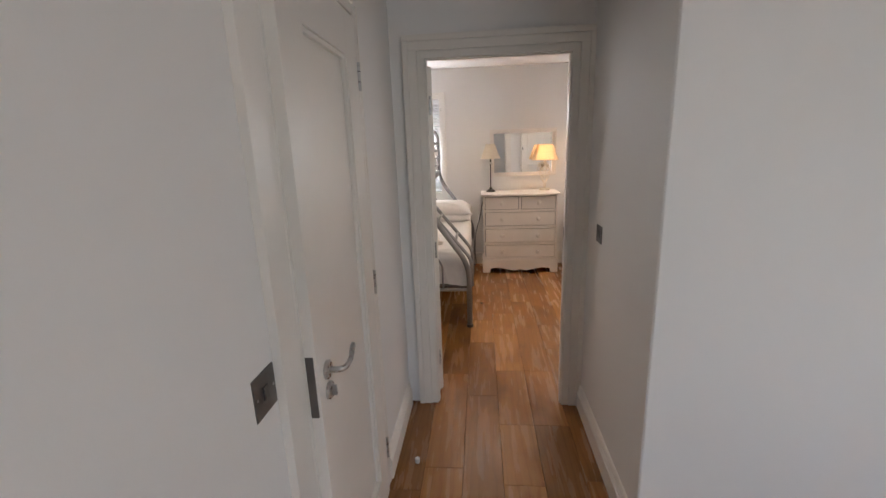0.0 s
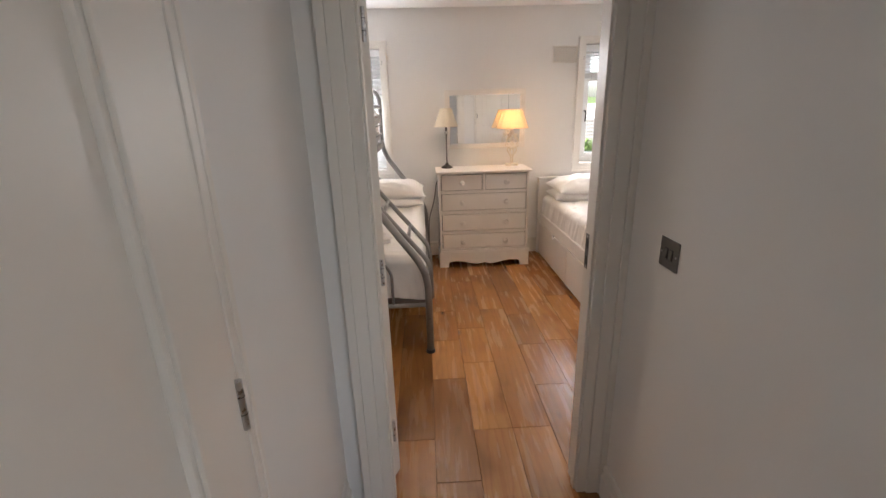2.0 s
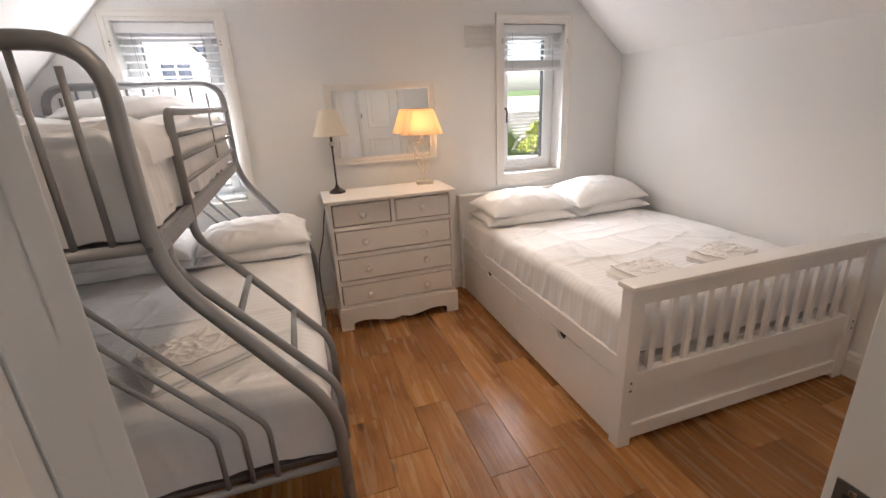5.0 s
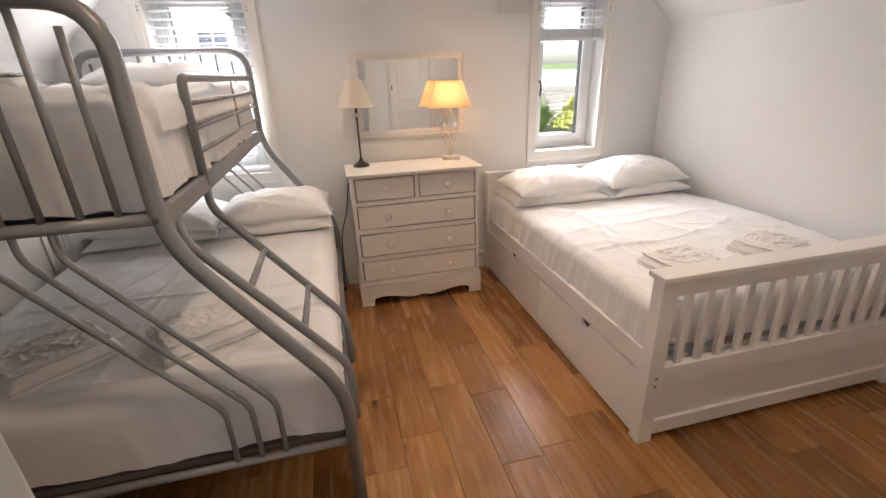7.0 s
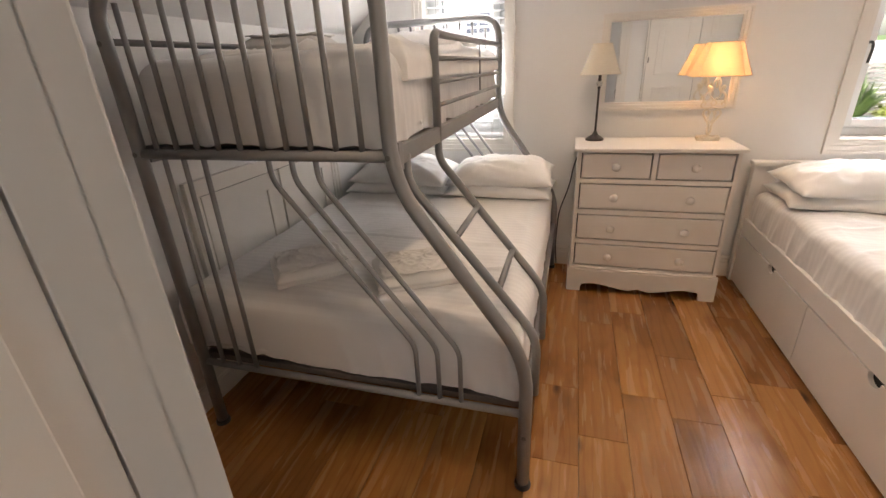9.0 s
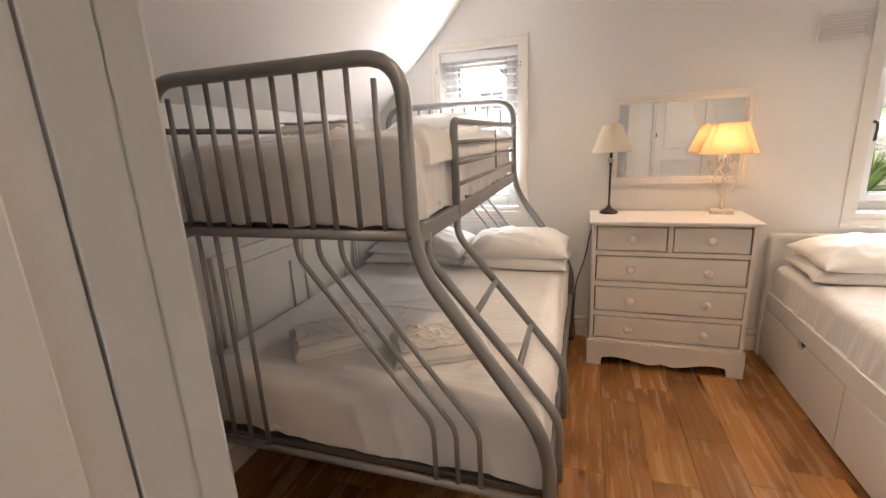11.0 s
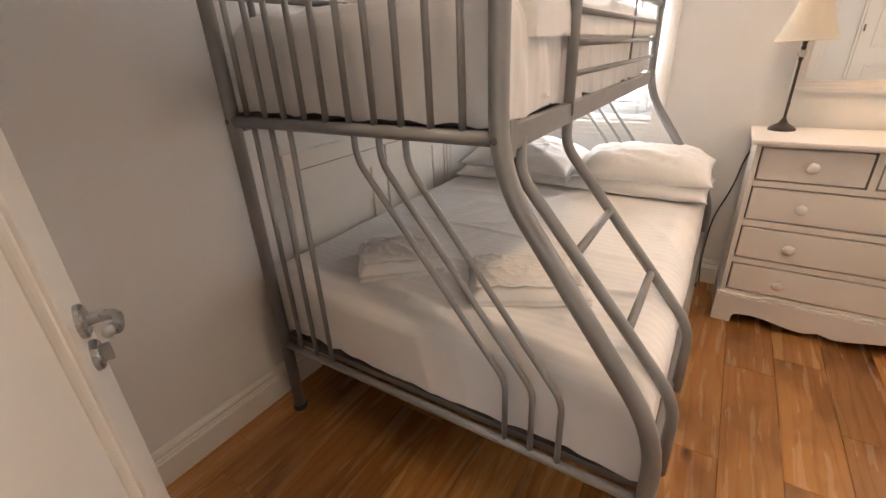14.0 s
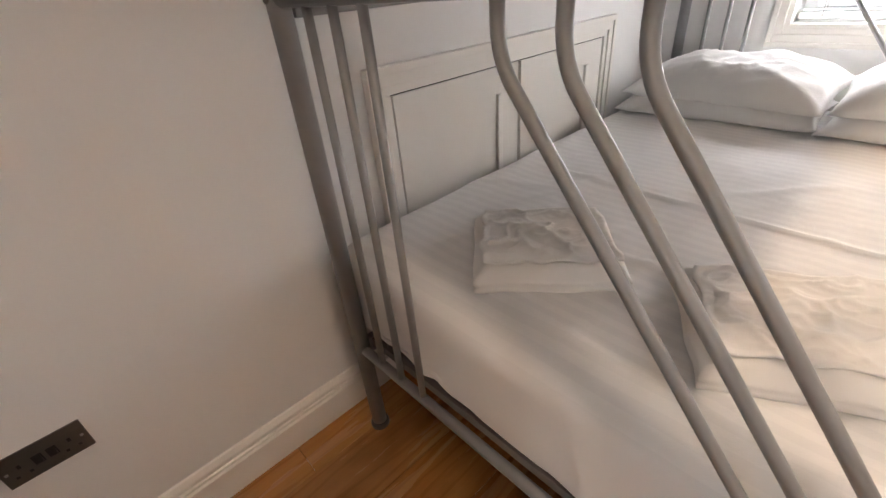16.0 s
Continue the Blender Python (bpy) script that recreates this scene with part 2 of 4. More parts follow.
def thing(name, m, label, category, group="", kind=""):
    ob = new(name)
    ob.empty_display_size = 0.1
    ob.matrix_basis = m
    return tagged(ob, label, category, group, kind)


def box(bm, x0, x1, y0, y1, z0, z1, bevel=0.0):
    """A box added to bm, with rounded edges."""
    t = bmesh.new()
    bmesh.ops.create_cube(t, size=1)
    for v in t.verts:
        v.co = Vector(((x0 + x1) / 2 + v.co.x * (x1 - x0), (y0 + y1) / 2 + v.co.y * (y1 - y0), (z0 + z1) / 2 + v.co.z * (z1 - z0)))
    if bevel:
        bmesh.ops.bevel(t, geom=t.edges[:], offset=bevel, segments=2, affect="EDGES", profile=0.6)
    me = bpy.data.meshes.new("t")
    t.to_mesh(me)
    t.free()
    bm.from_mesh(me)
    bpy.data.meshes.remove(me)
    return bm


def boxes(*dims, bevel=0.0):
    bm = bmesh.new()
    for d in dims:
        box(bm, *d, bevel=bevel)
    return bm


def prism(profile, axis, a, b, bm=None):
    """A closed 2D outline pushed along an axis from a to b. axis x: outline (y, z); y: (x, z); z: (x, y)."""
    bm = bm or bmesh.new()
    put = {"x": lambda u, v, w: (w, u, v), "y": lambda u, v, w: (u, w, v), "z": lambda u, v, w: (u, v, w)}[axis]
    lo = [bm.verts.new(put(u, v, a)) for u, v in profile]
    hi = [bm.verts.new(put(u, v, b)) for u, v in profile]
    n = len(profile)
    for i in range(n):
        bm.faces.new((lo[i], lo[(i + 1) % n], hi[(i + 1) % n], hi[i]))
    f1, f2 = bm.faces.new(lo[::-1]), bm.faces.new(hi)
    bmesh.ops.triangulate(bm, faces=[f1, f2])
    return bm


def lathe(profile, seg=28, bm=None, at=(0, 0, 0)):
    """Turned shape from (radius, z) pairs."""
    bm = bm or bmesh.new()
    rings = []
    for r, z in profile:
        if r < 1e-5:
            rings.append([bm.verts.new((at[0], at[1], at[2] + z))])
        else:
            rings.append([bm.verts.new((at[0] + r * math.cos(2 * math.pi * i / seg), at[1] + r * math.sin(2 * math.pi * i / seg), at[2] + z)) for i in range(seg)])
    for p, q in zip(rings, rings[1:]):
        for i in range(seg):
            j = (i + 1) % seg
            vs = [p[i % len(p)], p[j % len(p)], q[j % len(q)], q[i % len(q)]]
            vs = list(dict.fromkeys(vs))
            if len(vs) > 2:
                bm.faces.new(vs)
    return bm


def fillet(points, radius, n=6):
    """Rounds the inner corners of a polyline."""
    pts = [Vector(p) for p in points]
    out = [pts[0]]
    for a, b, c in zip(pts, pts[1:], pts[2:]):
        d = min(radius, (b - a).length * 0.48, (c - b).length * 0.48)
        p, q = b + (a - b).normalized() * d, b + (c - b).normalized() * d
        for i in range(n + 1):
            t = i / n
            out.append(p * (1 - t) ** 2 + b * 2 * t * (1 - t) + q * t * t)
    out.append(pts[-1])
    return out


def tube(points, r, seg=12, bm=None, corner=0.0, flat=1.0):
    """A round bar along a polyline, with closed ends."""
    bm = bm or bmesh.new()
    pts = fillet(points, corner) if corner else [Vector(p) for p in points]
    rings = []
    side = None
    for i, p in enumerate(pts):
        d = (pts[min(i + 1, len(pts) - 1)] - pts[max(i - 1, 0)]).normalized()
        if side is None:
            side = d.cross(Vector((0.31, 0.2, 0.93)) if abs(d.z) < 0.9 else Vector((0, 1, 0))).normalized()
        side = (side - d * side.dot(d)).normalized()
        up = d.cross(side)
        rings.append([bm.verts.new(p + side * r * math.cos(2 * math.pi * k / seg) + up * r * flat * math.sin(2 * math.pi * k / seg)) for k in range(seg)])
    for p, q in zip(rings, rings[1:]):
        for k in range(seg):
            bm.faces.new((p[k], p[(k + 1) % seg], q[(k + 1) % seg], q[k]))
    bm.faces.new(rings[0][::-1])
    bm.faces.new(rings[-1])
    return bm


def fbm(x, y, z=0.0):
    return noise.noise(Vector((x, y, z))) + 0.5 * noise.noise(Vector((2.1 * x, 2.1 * y, z + 7))) + 0.25 * noise.noise(Vector((4.3 * x, 4.3 * y, z + 13)))


def grid_mesh(nu, nv, fn, bm=None):
    bm = bm or bmesh.new()
    vs = [[bm.verts.new(fn(i / nu, j / nv)) for j in range(nv + 1)] for i in range(nu + 1)]
    for i in range(nu):
        for j in range(nv):
            bm.faces.new((vs[i][j], vs[i + 1][j], vs[i + 1][j + 1], vs[i][j + 1]))
    return bm


def crease_height(x, y, creases):
    """Ridges and steps pressed into a sheet; each crease is (x0, y0, x1, y1, height, width)."""
    z = 0.0
    for x0, y0, x1, y1, h, wd in creases:
        lx, ly = x1 - x0, y1 - y0
        ln = math.hypot(lx, ly)
        t = ((x - x0) * lx + (y - y0) * ly) / (ln * ln)
        q = ((x - x0) * ly - (y - y0) * lx) / ln + 0.012 * noise.noise(Vector((x * 4, y * 4, x0)))
        ends = max(0.0, min(1.0, t / 0.08, (1 - t) / 0.08))
        z += h * ends * math.exp(-(q / wd) ** 2)
    return z


def drape(w, d, h, seed, r=0.05, wrinkle=0.006, fold=0.012, hem=0.02, sag=0.0, creases=(), nu=84, nv=96):
    """A cloth laid over a block w x d, hanging h down all round; origin at the middle of the top."""
    def edge(s, half):
        a = abs(s)
        flat = half - r
        if a <= flat:
            return a, 0.0, 0.0
        a -= flat
        arc = r * math.pi / 2
        if a < arc:
            return flat + r * math.sin(a / r), r * (1 - math.cos(a / r)), a / arc
        return half, r + (a - arc), 1.0

    reach = r * math.pi / 2 + h - r
    def point(u, v):
        su, sv = (2 * u - 1) * (w / 2 - r + reach), (2 * v - 1) * (d / 2 - r + reach)
        x, dx, kx = edge(su, w / 2)
        y, dy, ky = edge(sv, d / 2)
        x, y = math.copysign(x, su), math.copysign(y, sv)
        drop = max(dx, dy) if min(dx, dy) < 1e-4 else (dx ** 6 + dy ** 6) ** (1 / 6)
        drop = min(drop, h)
        low = drop / h
        z = -drop
        flatness = 1 - min(1, low * 3)
        z += wrinkle * flatness * (fbm(x * 2.2 + seed, y * 2.2, seed) + 1.2 * abs(noise.noise(Vector((x * 5 + y * 2, y * 3 - x, seed + 3)))) ** 2)
        # soft pulled ridges running down from the top
        warp = 0.5 * noise.noise(Vector((x * 1.3, y * 1.3, seed + 21)))
        pulled = (1 - abs(noise.noise(Vector((x * 3.1 + warp, y * 1.4 - warp, seed + 17))))) ** 9
        pulled += (1 - abs(noise.noise(Vector((x * 2.0 - y * 2.6 + warp, y * 1.7 + x, seed + 29))))) ** 12
        z += wrinkle * 0.9 * flatness * pulled
        z += flatness * crease_height(x, y, creases)
        run = y if kx > ky else x
        f = fold * low * (noise.noise(Vector((x * 7 + seed, y * 7, 0.6 * z + seed))) + 0.5 * noise.noise(Vector((x * 16, y * 16, z))))
        f += fold * 1.1 * min(1, low * 1.6) * (1 - abs(noise.noise(Vector((run * 6 + 1.2 * z, z * 0.8, seed + 40))))) ** 5
        if kx > 0.5:
            x += math.copysign(f, su)
        if ky > 0.5:
            y += math.copysign(f, sv)
        if low > 0.9:
            z += hem * noise.noise(Vector((x * 4 + seed, y * 4, 9))) + 0.4 * hem * noise.noise(Vector((x * 13 + seed, y * 13, 4)))
        z -= sag * max(0, 1 - abs(2 * u - 1)) * max(0, 1 - abs(2 * v - 1))
        return x, y, z
    return grid_mesh(nu, nv, point)


def pillow(w, d, h, seed):
    """A stuffed pillow lying flat, with pinched corners; its underside rests at z = 0."""
    bm = bmesh.new()
    n, m = 52, 38
    def make(sign):
        def point(u, v):
            a, b = 2 * u - 1, 2 * v - 1
            pinch = 1 - 0.07 * (1 - abs(a) ** 2) * abs(b) ** 4
            pinch2 = 1 - 0.05 * (1 - abs(b) ** 2) * abs(a) ** 4
            full = max(0.0, (1 - abs(a) ** 3.2) * (1 - abs(b) ** 2.6)) ** 0.62
            x, y = a * w / 2 * pinch2, b * d / 2 * pinch
            spoke = math.atan2(b, a)
            wr = 0.010 * (1 - abs(noise.noise(Vector((spoke * 3.1 + seed, 0.6 * math.hypot(a, b), seed + 8))))) ** 6 * min(1, math.hypot(a, b) * 1.4)
            wr += 0.011 * fbm(a * 2.2 + seed, b * 2.4, seed) + 0.012 * (1 - abs(noise.noise(Vector((a * 2.5 + b + seed, b * 2 - a, seed))))) ** 4
            top = full * h * 0.72 + wr * full
            bot = -full * h * 0.28
            if sign > 0:
                return x, y, h * 0.28 + top + 0.012 * fbm(a * 1.5 + seed, b * 1.5, 5) * (1 - full)
            return x, y, h * 0.28 + bot + 0.012 * fbm(a * 1.5 + seed, b * 1.5, 5) * (1 - full)
        return point
    grid_mesh(n, m, make(1), bm)
    grid_mesh(n, m, make(-1), bm)
    bmesh.ops.remove_doubles(bm, verts=bm.verts, dist=0.0008)
    return bm


def towel(w, d, h, seed):
    """A towel folded into a soft flat block; its underside is at z = 0."""
    bm = bmesh.new()
    def side(a, b):
        x = a * w / 2 * (1 + 0.04 * noise.noise(Vector((b * 2, seed, 1))))
        y = b * d / 2 * (1 + 0.04 * noise.noise(Vector((a * 2, seed, 4))))
        return x, y
    def top(u, v):
        a, b = 2 * u - 1, 2 * v - 1
        k = min(1, (1 - max(abs(a), abs(b))) * 6)
        x, y = side(a, b)
        return x, y, h * 0.6 + h * 0.4 * math.sin(k * math.pi / 2) + k * 0.006 * fbm(a * 2 + seed, b * 2, seed)
    def rim(u, v):
        t = u * 4
        i = int(min(t, 3.999))
        s = t - i
        a, b = ((2 * s - 1, -1), (1, 2 * s - 1), (1 - 2 * s, 1), (-1, 1 - 2 * s))[i]
        x, y = side(a, b)
        bulge = 1 + 0.035 * abs(math.sin(v * math.pi * 2))
        return x * bulge, y * bulge, v * h * 0.6
    grid_mesh(26, 26, top, bm)
    grid_mesh(104, 8, rim, bm)
    bmesh.ops.remove_doubles(bm, verts=bm.verts, dist=0.002)
    return bm


def flannel(w, d, h, seed):
    """A thin crumpled cloth thrown on a folded towel of height h."""
    def point(u, v):
        a, b = 2 * u - 1, 2 * v - 1
        ridge = (1 - abs(noise.noise(Vector((a * 1.7 + b * 1.1 + seed, b * 1.6 - a * 0.8, seed))))) ** 6
        ridge += 0.7 * (1 - abs(noise.noise(Vector((a * 2.6 - b * 1.5, b * 2.4 + a + seed, seed + 5))))) ** 8
        x = a * w * 0.46 + 0.012 * noise.noise(Vector((b * 2.5, a, seed)))
        y = b * d * 0.43 + 0.012 * noise.noise(Vector((a * 2.5, b, seed + 2)))
        edge = max(abs(a), abs(b))
        crimp = 0.0010 * math.sin(90 * (a if abs(b) > abs(a) else b)) if 0.80 < edge < 0.9 else 0
        fine = 0.002 * (1 - abs(noise.noise(Vector((a * 5 + seed, b * 4.5, seed + 11))))) ** 5
        return x, y, h + 0.003 + 0.009 * ridge * (1 - 0.6 * edge ** 4) + fine + crimp + (0.003 if edge > 0.93 else 0)
    bm = grid_mesh(64, 64, point)
    ext = bmesh.ops.extrude_face_region(bm, geom=bm.faces[:])
    for v in ext["geom"]:
        if isinstance(v, bmesh.types.BMVert):
            v.co.z -= 0.004
    return bm


# ---- the rooms ----
XL, XR, YF, YD = -1.387, 2.84, 5.69, 2.605       # bedroom: side walls, window wall, room face of the door wall
HL, HR, HC = -0.247, 0.793, 1.553                 # hall: side walls, outer corner on the way in
WINDOWS = ((-0.847, -0.283), (1.727, 2.262))     # clear openings in the window wall
WZ0, WZ1 = 0.93, 2.09

setting("subfloor", boxes((-1.6, 3.1, -1.9, 5.95, -0.2, -0.022)), DARKGAP, "dark screed under the oak floor", "subfloor")
(wl0, wl1), (wr0, wr1) = WINDOWS
setting("wall_far", boxes((XL - 0.15, wl0, YF, 5.95, -0.2, 2.7), (wl1, wr0, YF, 5.95, -0.2, 2.7), (wr1, XR + 0.15, YF, 5.95, -0.2, 2.7),
        (wl0, wl1, YF, 5.95, -0.2, WZ0), (wl0, wl1, YF, 5.95, WZ1, 2.7), (wr0, wr1, YF, 5.95, -0.2, WZ0), (wr0, wr1, YF, 5.95, WZ1, 2.7)),
        WALL, "white painted plaster wall with two windows", "wall")
setting("wall_left", boxes((XL - 0.15, XL, 2.53, YF, -0.2, 1.75)), WALL, "white painted low wall under the slope", "wall")
setting("wall_right", boxes((XR, XR + 0.15, 2.53, YF, -0.2, 1.93)), WALL, "white painted low wall beside the bed", "wall")
setting("wall_door", boxes((XL - 0.15, -0.097, 2.53, YD, -0.2, 2.7), (0.715, XR + 0.15, 2.53, YD, -0.2, 2.7), (-0.097, 0.715, 2.53, YD, 2.03, 2.7)),
        WALL, "white painted wall round the bedroom doorway", "wall")
ceil = [(XL, 1.68), (-0.62, 2.435), (2.15, 2.435), (XR, 1.86), (XR + 0.16, 1.86), (XR + 0.16, 1.93), (2.2, 2.56), (-0.66, 2.56), (XL - 0.16, 1.78), (XL - 0.16, 1.68)]
setting("ceiling", prism(ceil, "y", YD - 0.05, YF + 0.05), CEIL, "white ceiling with two sloping sides", "ceiling")
setting("ceiling_hall", boxes((-1.6, 3.1, -1.9, 2.54, 2.42, 2.52)), CEIL, "plain white hall ceiling", "ceiling")
# Last box: added panel behind the door, blocking outside light at its gap.
setting("wall_hall_left", boxes((HL - 0.12, HL, -1.9, 1.075, -0.2, 2.42), (HL - 0.12, HL, 1.83, 2.53, -0.2, 2.42), (HL - 0.12, HL, 1.075, 1.83, 2.05, 2.42), (HL - 0.16, HL - 0.12, 1.0, 1.9, -0.2, 2.42)),
        WALL, "white painted hall wall with a door", "wall")
setting("wall_hall_right", prism([(HR, 2.53), (HR, HC + 0.006), (HR + 0.006, HC), (3.1, HC), (3.1, 2.53)], "z", -0.2, 2.42), WALL, "white painted wall with an outer corner", "wall")
setting("wall_landing", boxes((3.0, 3.1, -1.9, HC, -0.2, 2.42), (-1.6, 3.1, -1.9, -1.8, -0.2, 0.9), (-1.6, 3.1, -1.9, -1.8, 2.2, 2.42), (-1.6, 1.35, -1.9, -1.8, 0.9, 2.2), (2.95, 3.1, -1.9, -1.8, 0.9, 2.2)),
        WALL, "plain white landing walls", "wall")


def skirting_profile(face, out):
    """Outline (depth, height) of a stepped skirting board; out is +1 or -1."""
    return [(face, 0.0), (face + out * 0.021, 0.0), (face + out * 0.021, 0.100), (face + out * 0.015, 0.106), (face + out * 0.015, 0.114), (face + out * 0.010, 0.118),
            (face + out * 0.013, 0.126), (face + out * 0.013, 0.134), (face + out * 0.006, 0.148), (face, 0.151)]


sk = prism(skirting_profile(XL, 1), "y", YD, 3.906)
prism(skirting_profile(XL, 1), "y", 5.215, YF, sk)
prism(skirting_profile(XR, -1), "y", YD, YF, sk)
prism(skirting_profile(YF, -1), "x", XL + 0.02, XR - 0.02, sk)
prism(skirting_profile(YD, 1), "x", XL + 0.02, -0.19, sk)
prism(skirting_profile(YD, 1), "x", 0.81, 0.974, sk)
prism(skirting_profile(YD, 1), "x", 2.126, XR - 0.02, sk)
prism(skirting_profile(HL, 1), "y", 1.875, 2.497, sk)
prism(skirting_profile(HL, 1), "y", -1.8, 0.96, sk)
prism(skirting_profile(HR, -1), "y", HC, 2.497, sk)
prism(skirting_profile(HC, -1), "x", HR, 3.0, sk)
setting("baseboard", sk, GLOSS, "white gloss stepped skirting board", "skirting board")


def casing(bm, plane, out, a0, a1, z0, z1, width, axis, sides=("l", "r", "t"), thick=0.022):
    """Moulded architrave round the opening a0..a1 x z0..z1 on a wall plane."""
    def bar(u0, u1, w0, w1, t0, t1):
        lo, hi = sorted((plane + out * t0, plane + out * t1))
        if axis == "y":
            box(bm, u0, u1, lo, hi, w0, w1, 0.0025)
        else:
            box(bm, lo, hi, u0, u1, w0, w1, 0.0025)
    steps = ((0.0, 0.30, 0.55), (0.30, 0.72, 0.80), (0.72, 1.0, 1.0))
    for f0, f1, t in steps:
        d0, d1 = width * f0, width * f1
        if "l" in sides:
            bar(a0 - d1, a0 - d0, z0 if "b" not in sides else z0 - d0, z1 + d0, 0, thick * t)
        if "r" in sides:
            bar(a1 + d0, a1 + d1, z0 if "b" not in sides else z0 - d0, z1 + d0, 0, thick * t)
        if "t" in sides:
            bar(a0 - (d1 if "l" in sides else 0), a1 + (d1 if "r" in sides else 0), z1 + d0, z1 + d1, 0, thick * t)
        if "b" in sides:
            bar(a0 - d1, a1 + d1, z0 - d1, z0 - d0, 0, thick * t)
    return bm


# bedroom doorway: lining, stops, architraves
tr = boxes((-0.097, -0.066, 2.513, 2.612, 0, 2.0), (0.684, 0.715, 2.513, 2.622, 0, 2.0), (-0.097, 0.715, 2.513, 2.622, 2.0, 2.03), bevel=0.0015)
box(tr, -0.115, -0.073, 2.600, 2.638, 0, 2.0)
box(tr, -0.066, -0.058, 2.530, 2.565, 0, 1.992, 0.002)
box(tr, 0.676, 0.684, 2.530, 2.565, 0, 1.992, 0.002)
box(tr, -0.066, 0.684, 2.530, 2.565, 1.992, 2.0, 0.002)
casing(tr, 2.53, -1, -0.072, 0.690, 0, 2.006, 0.108, "y", thick=0.03)
casing(tr, YD, 1, -0.10, 0.715, 0, 2.03, 0.085, "y", thick=0.018)
setting("trim_doorway", tr, GLOSS, "white gloss moulded architrave and door lining", "door frame")
# hall door frame
tr = boxes((HL - 0.12, HL, 1.075, 1.097, 0, 2.03), (HL - 0.12, HL, 1.812, 1.83, 0, 2.03), (HL - 0.12, HL, 1.075, 1.83, 2.03, 2.05), bevel=0.0015)
box(tr, HL - 0.02, HL + 0.012, 1.082, 1.0975, 0, 2.03, 0.002)
casing(tr, HL, 1, 1.080, 1.814, 0, 2.036, 0.118, "x", sides=("l", "t"))
casing(tr, HL, 1, 1.090, 1.814, 0, 2.036, 0.055, "x", sides=("r",), thick=0.014)
setting("trim_hall_door", tr, GLOSS, "white gloss architrave round the hall door", "door frame")


def door_leaf(name, w, h, m, label, panels, back=0.0):
    """A panelled leaf lying along +x from its hinge edge at 0; the face with the mouldings looks to -y."""
    d = thing(name, m, label, "door", kind="structure")
    part("leaf", boxes((0, w, -0.020, back, 0.006, h), bevel=0.0015), GLOSS, d)
    lo, hi = min(p[0] for p in panels), max(p[1] for p in panels)
    part("stile", boxes((0, lo, -0.04, -0.015, 0.006, h), bevel=0.002), GLOSS, d)
    part("stile", boxes((hi, w, -0.04, -0.015, 0.006, h), bevel=0.002), GLOSS, d)
    edges = [0.006] + [v for p in sorted(panels, key=lambda q: q[2]) for v in p[2:]] + [h]
    for z0, z1 in zip(edges[::2], edges[1::2]):
        part("rail", boxes((lo, hi, -0.04, -0.015, z0, z1), bevel=0.002), GLOSS, d)
    for x0, x1, z0, z1 in panels:
        sides = ((x0, x0 + 0.014, z0, z1), (x1 - 0.014, x1, z0, z1), (x0 + 0.014, x1 - 0.014, z0, z0 + 0.014), (x0 + 0.014, x1 - 0.014, z1 - 0.014, z1))
        part("panel_moulding", boxes(*[(a[0], a[1], -0.034, -0.018, a[2], a[3]) for a in sides], bevel=0.005), GLOSS, d)
    return d


def lever(parent, x, y, z, out, reach):
    """A curved lever on a round rose with a thumb-turn rose below; out is the side of the face, reach the side to which it points."""
    hd = part("door_handle", tube([(x, y, z), (x, y + out * 0.048, z), (x + reach * 0.045, y + out * 0.052, z), (x + reach * 0.065, y + out * 0.052, z + 0.004), (x + reach * 0.085, y + out * 0.05, z + 0.018), (x + reach * 0.105, y + out * 0.048, z + 0.022)], 0.0075, 14, corner=0.03, flat=1.2), CHROME, parent, "satin chrome curved lever", True)
    def disc(cz, r, t):
        bm = lathe([(0, 0), (r, 0), (r, t * 0.7), (r * 0.88, t), (0, t)], 32)
        bmesh.ops.rotate(bm, verts=bm.verts, cent=(0, 0, 0), matrix=Matrix.Rotation(radians(90 if out < 0 else -90), 3, "X"))
        bmesh.ops.translate(bm, verts=bm.verts, vec=(x, y, cz))
        return bm
    part("rose", disc(z, 0.027, 0.010), CHROME, parent)
    part("lock_rose", disc(z - 0.062, 0.025, 0.010), CHROME, parent)
    part("thumb_turn", boxes((x - 0.004, x + 0.004, min(y, y + out * 0.024), max(y, y + out * 0.024), z - 0.077, z - 0.047), bevel=0.002), CHROME, parent)


def hinge(parent, x, y, z):
    h = part("hinge", tube([(x, y, z - 0.05), (x, y, z + 0.05)], 0.007, 12), CHROME, parent, "satin chrome butt hinge")
    for s in (-0.018, 0.018):
        lathe_bm = lathe([(0.0073, s - 0.001), (0.0078, s), (0.0073, s + 0.001)], 12, at=(x, y, z))
        part("knuckle_ring", lathe_bm, DARKGAP, h)


# hall door, shut: hinges at its far edge
d1 = door_leaf("door_hall", 0.70, 2.02, pose(0, 0, 0), "white panelled hall door, just ajar, with chrome lever", [(0.14, 0.545, 0.18, 1.875)])
d1.matrix_basis = pose(-0.229, 1.80, 0, 0, 0, 1.8) @ Matrix(((0, -1, 0, 0), (-1, 0, 0, 0), (0, 0, 1, 0), (0, 0, 0, 1))) @ pose(0, 0.04, 0)
lever(d1, 0.635, -0.04, 0.99, -1, -1)
for z in (0.235, 1.03, 1.825):
    hinge(d1, -0.004, -0.043, z)
part("strike_edge", boxes((0.698, 0.7015, -0.032, -0.010, 0.885, 1.06), bevel=0.001), PLATE, d1, "dark steel latch plate")
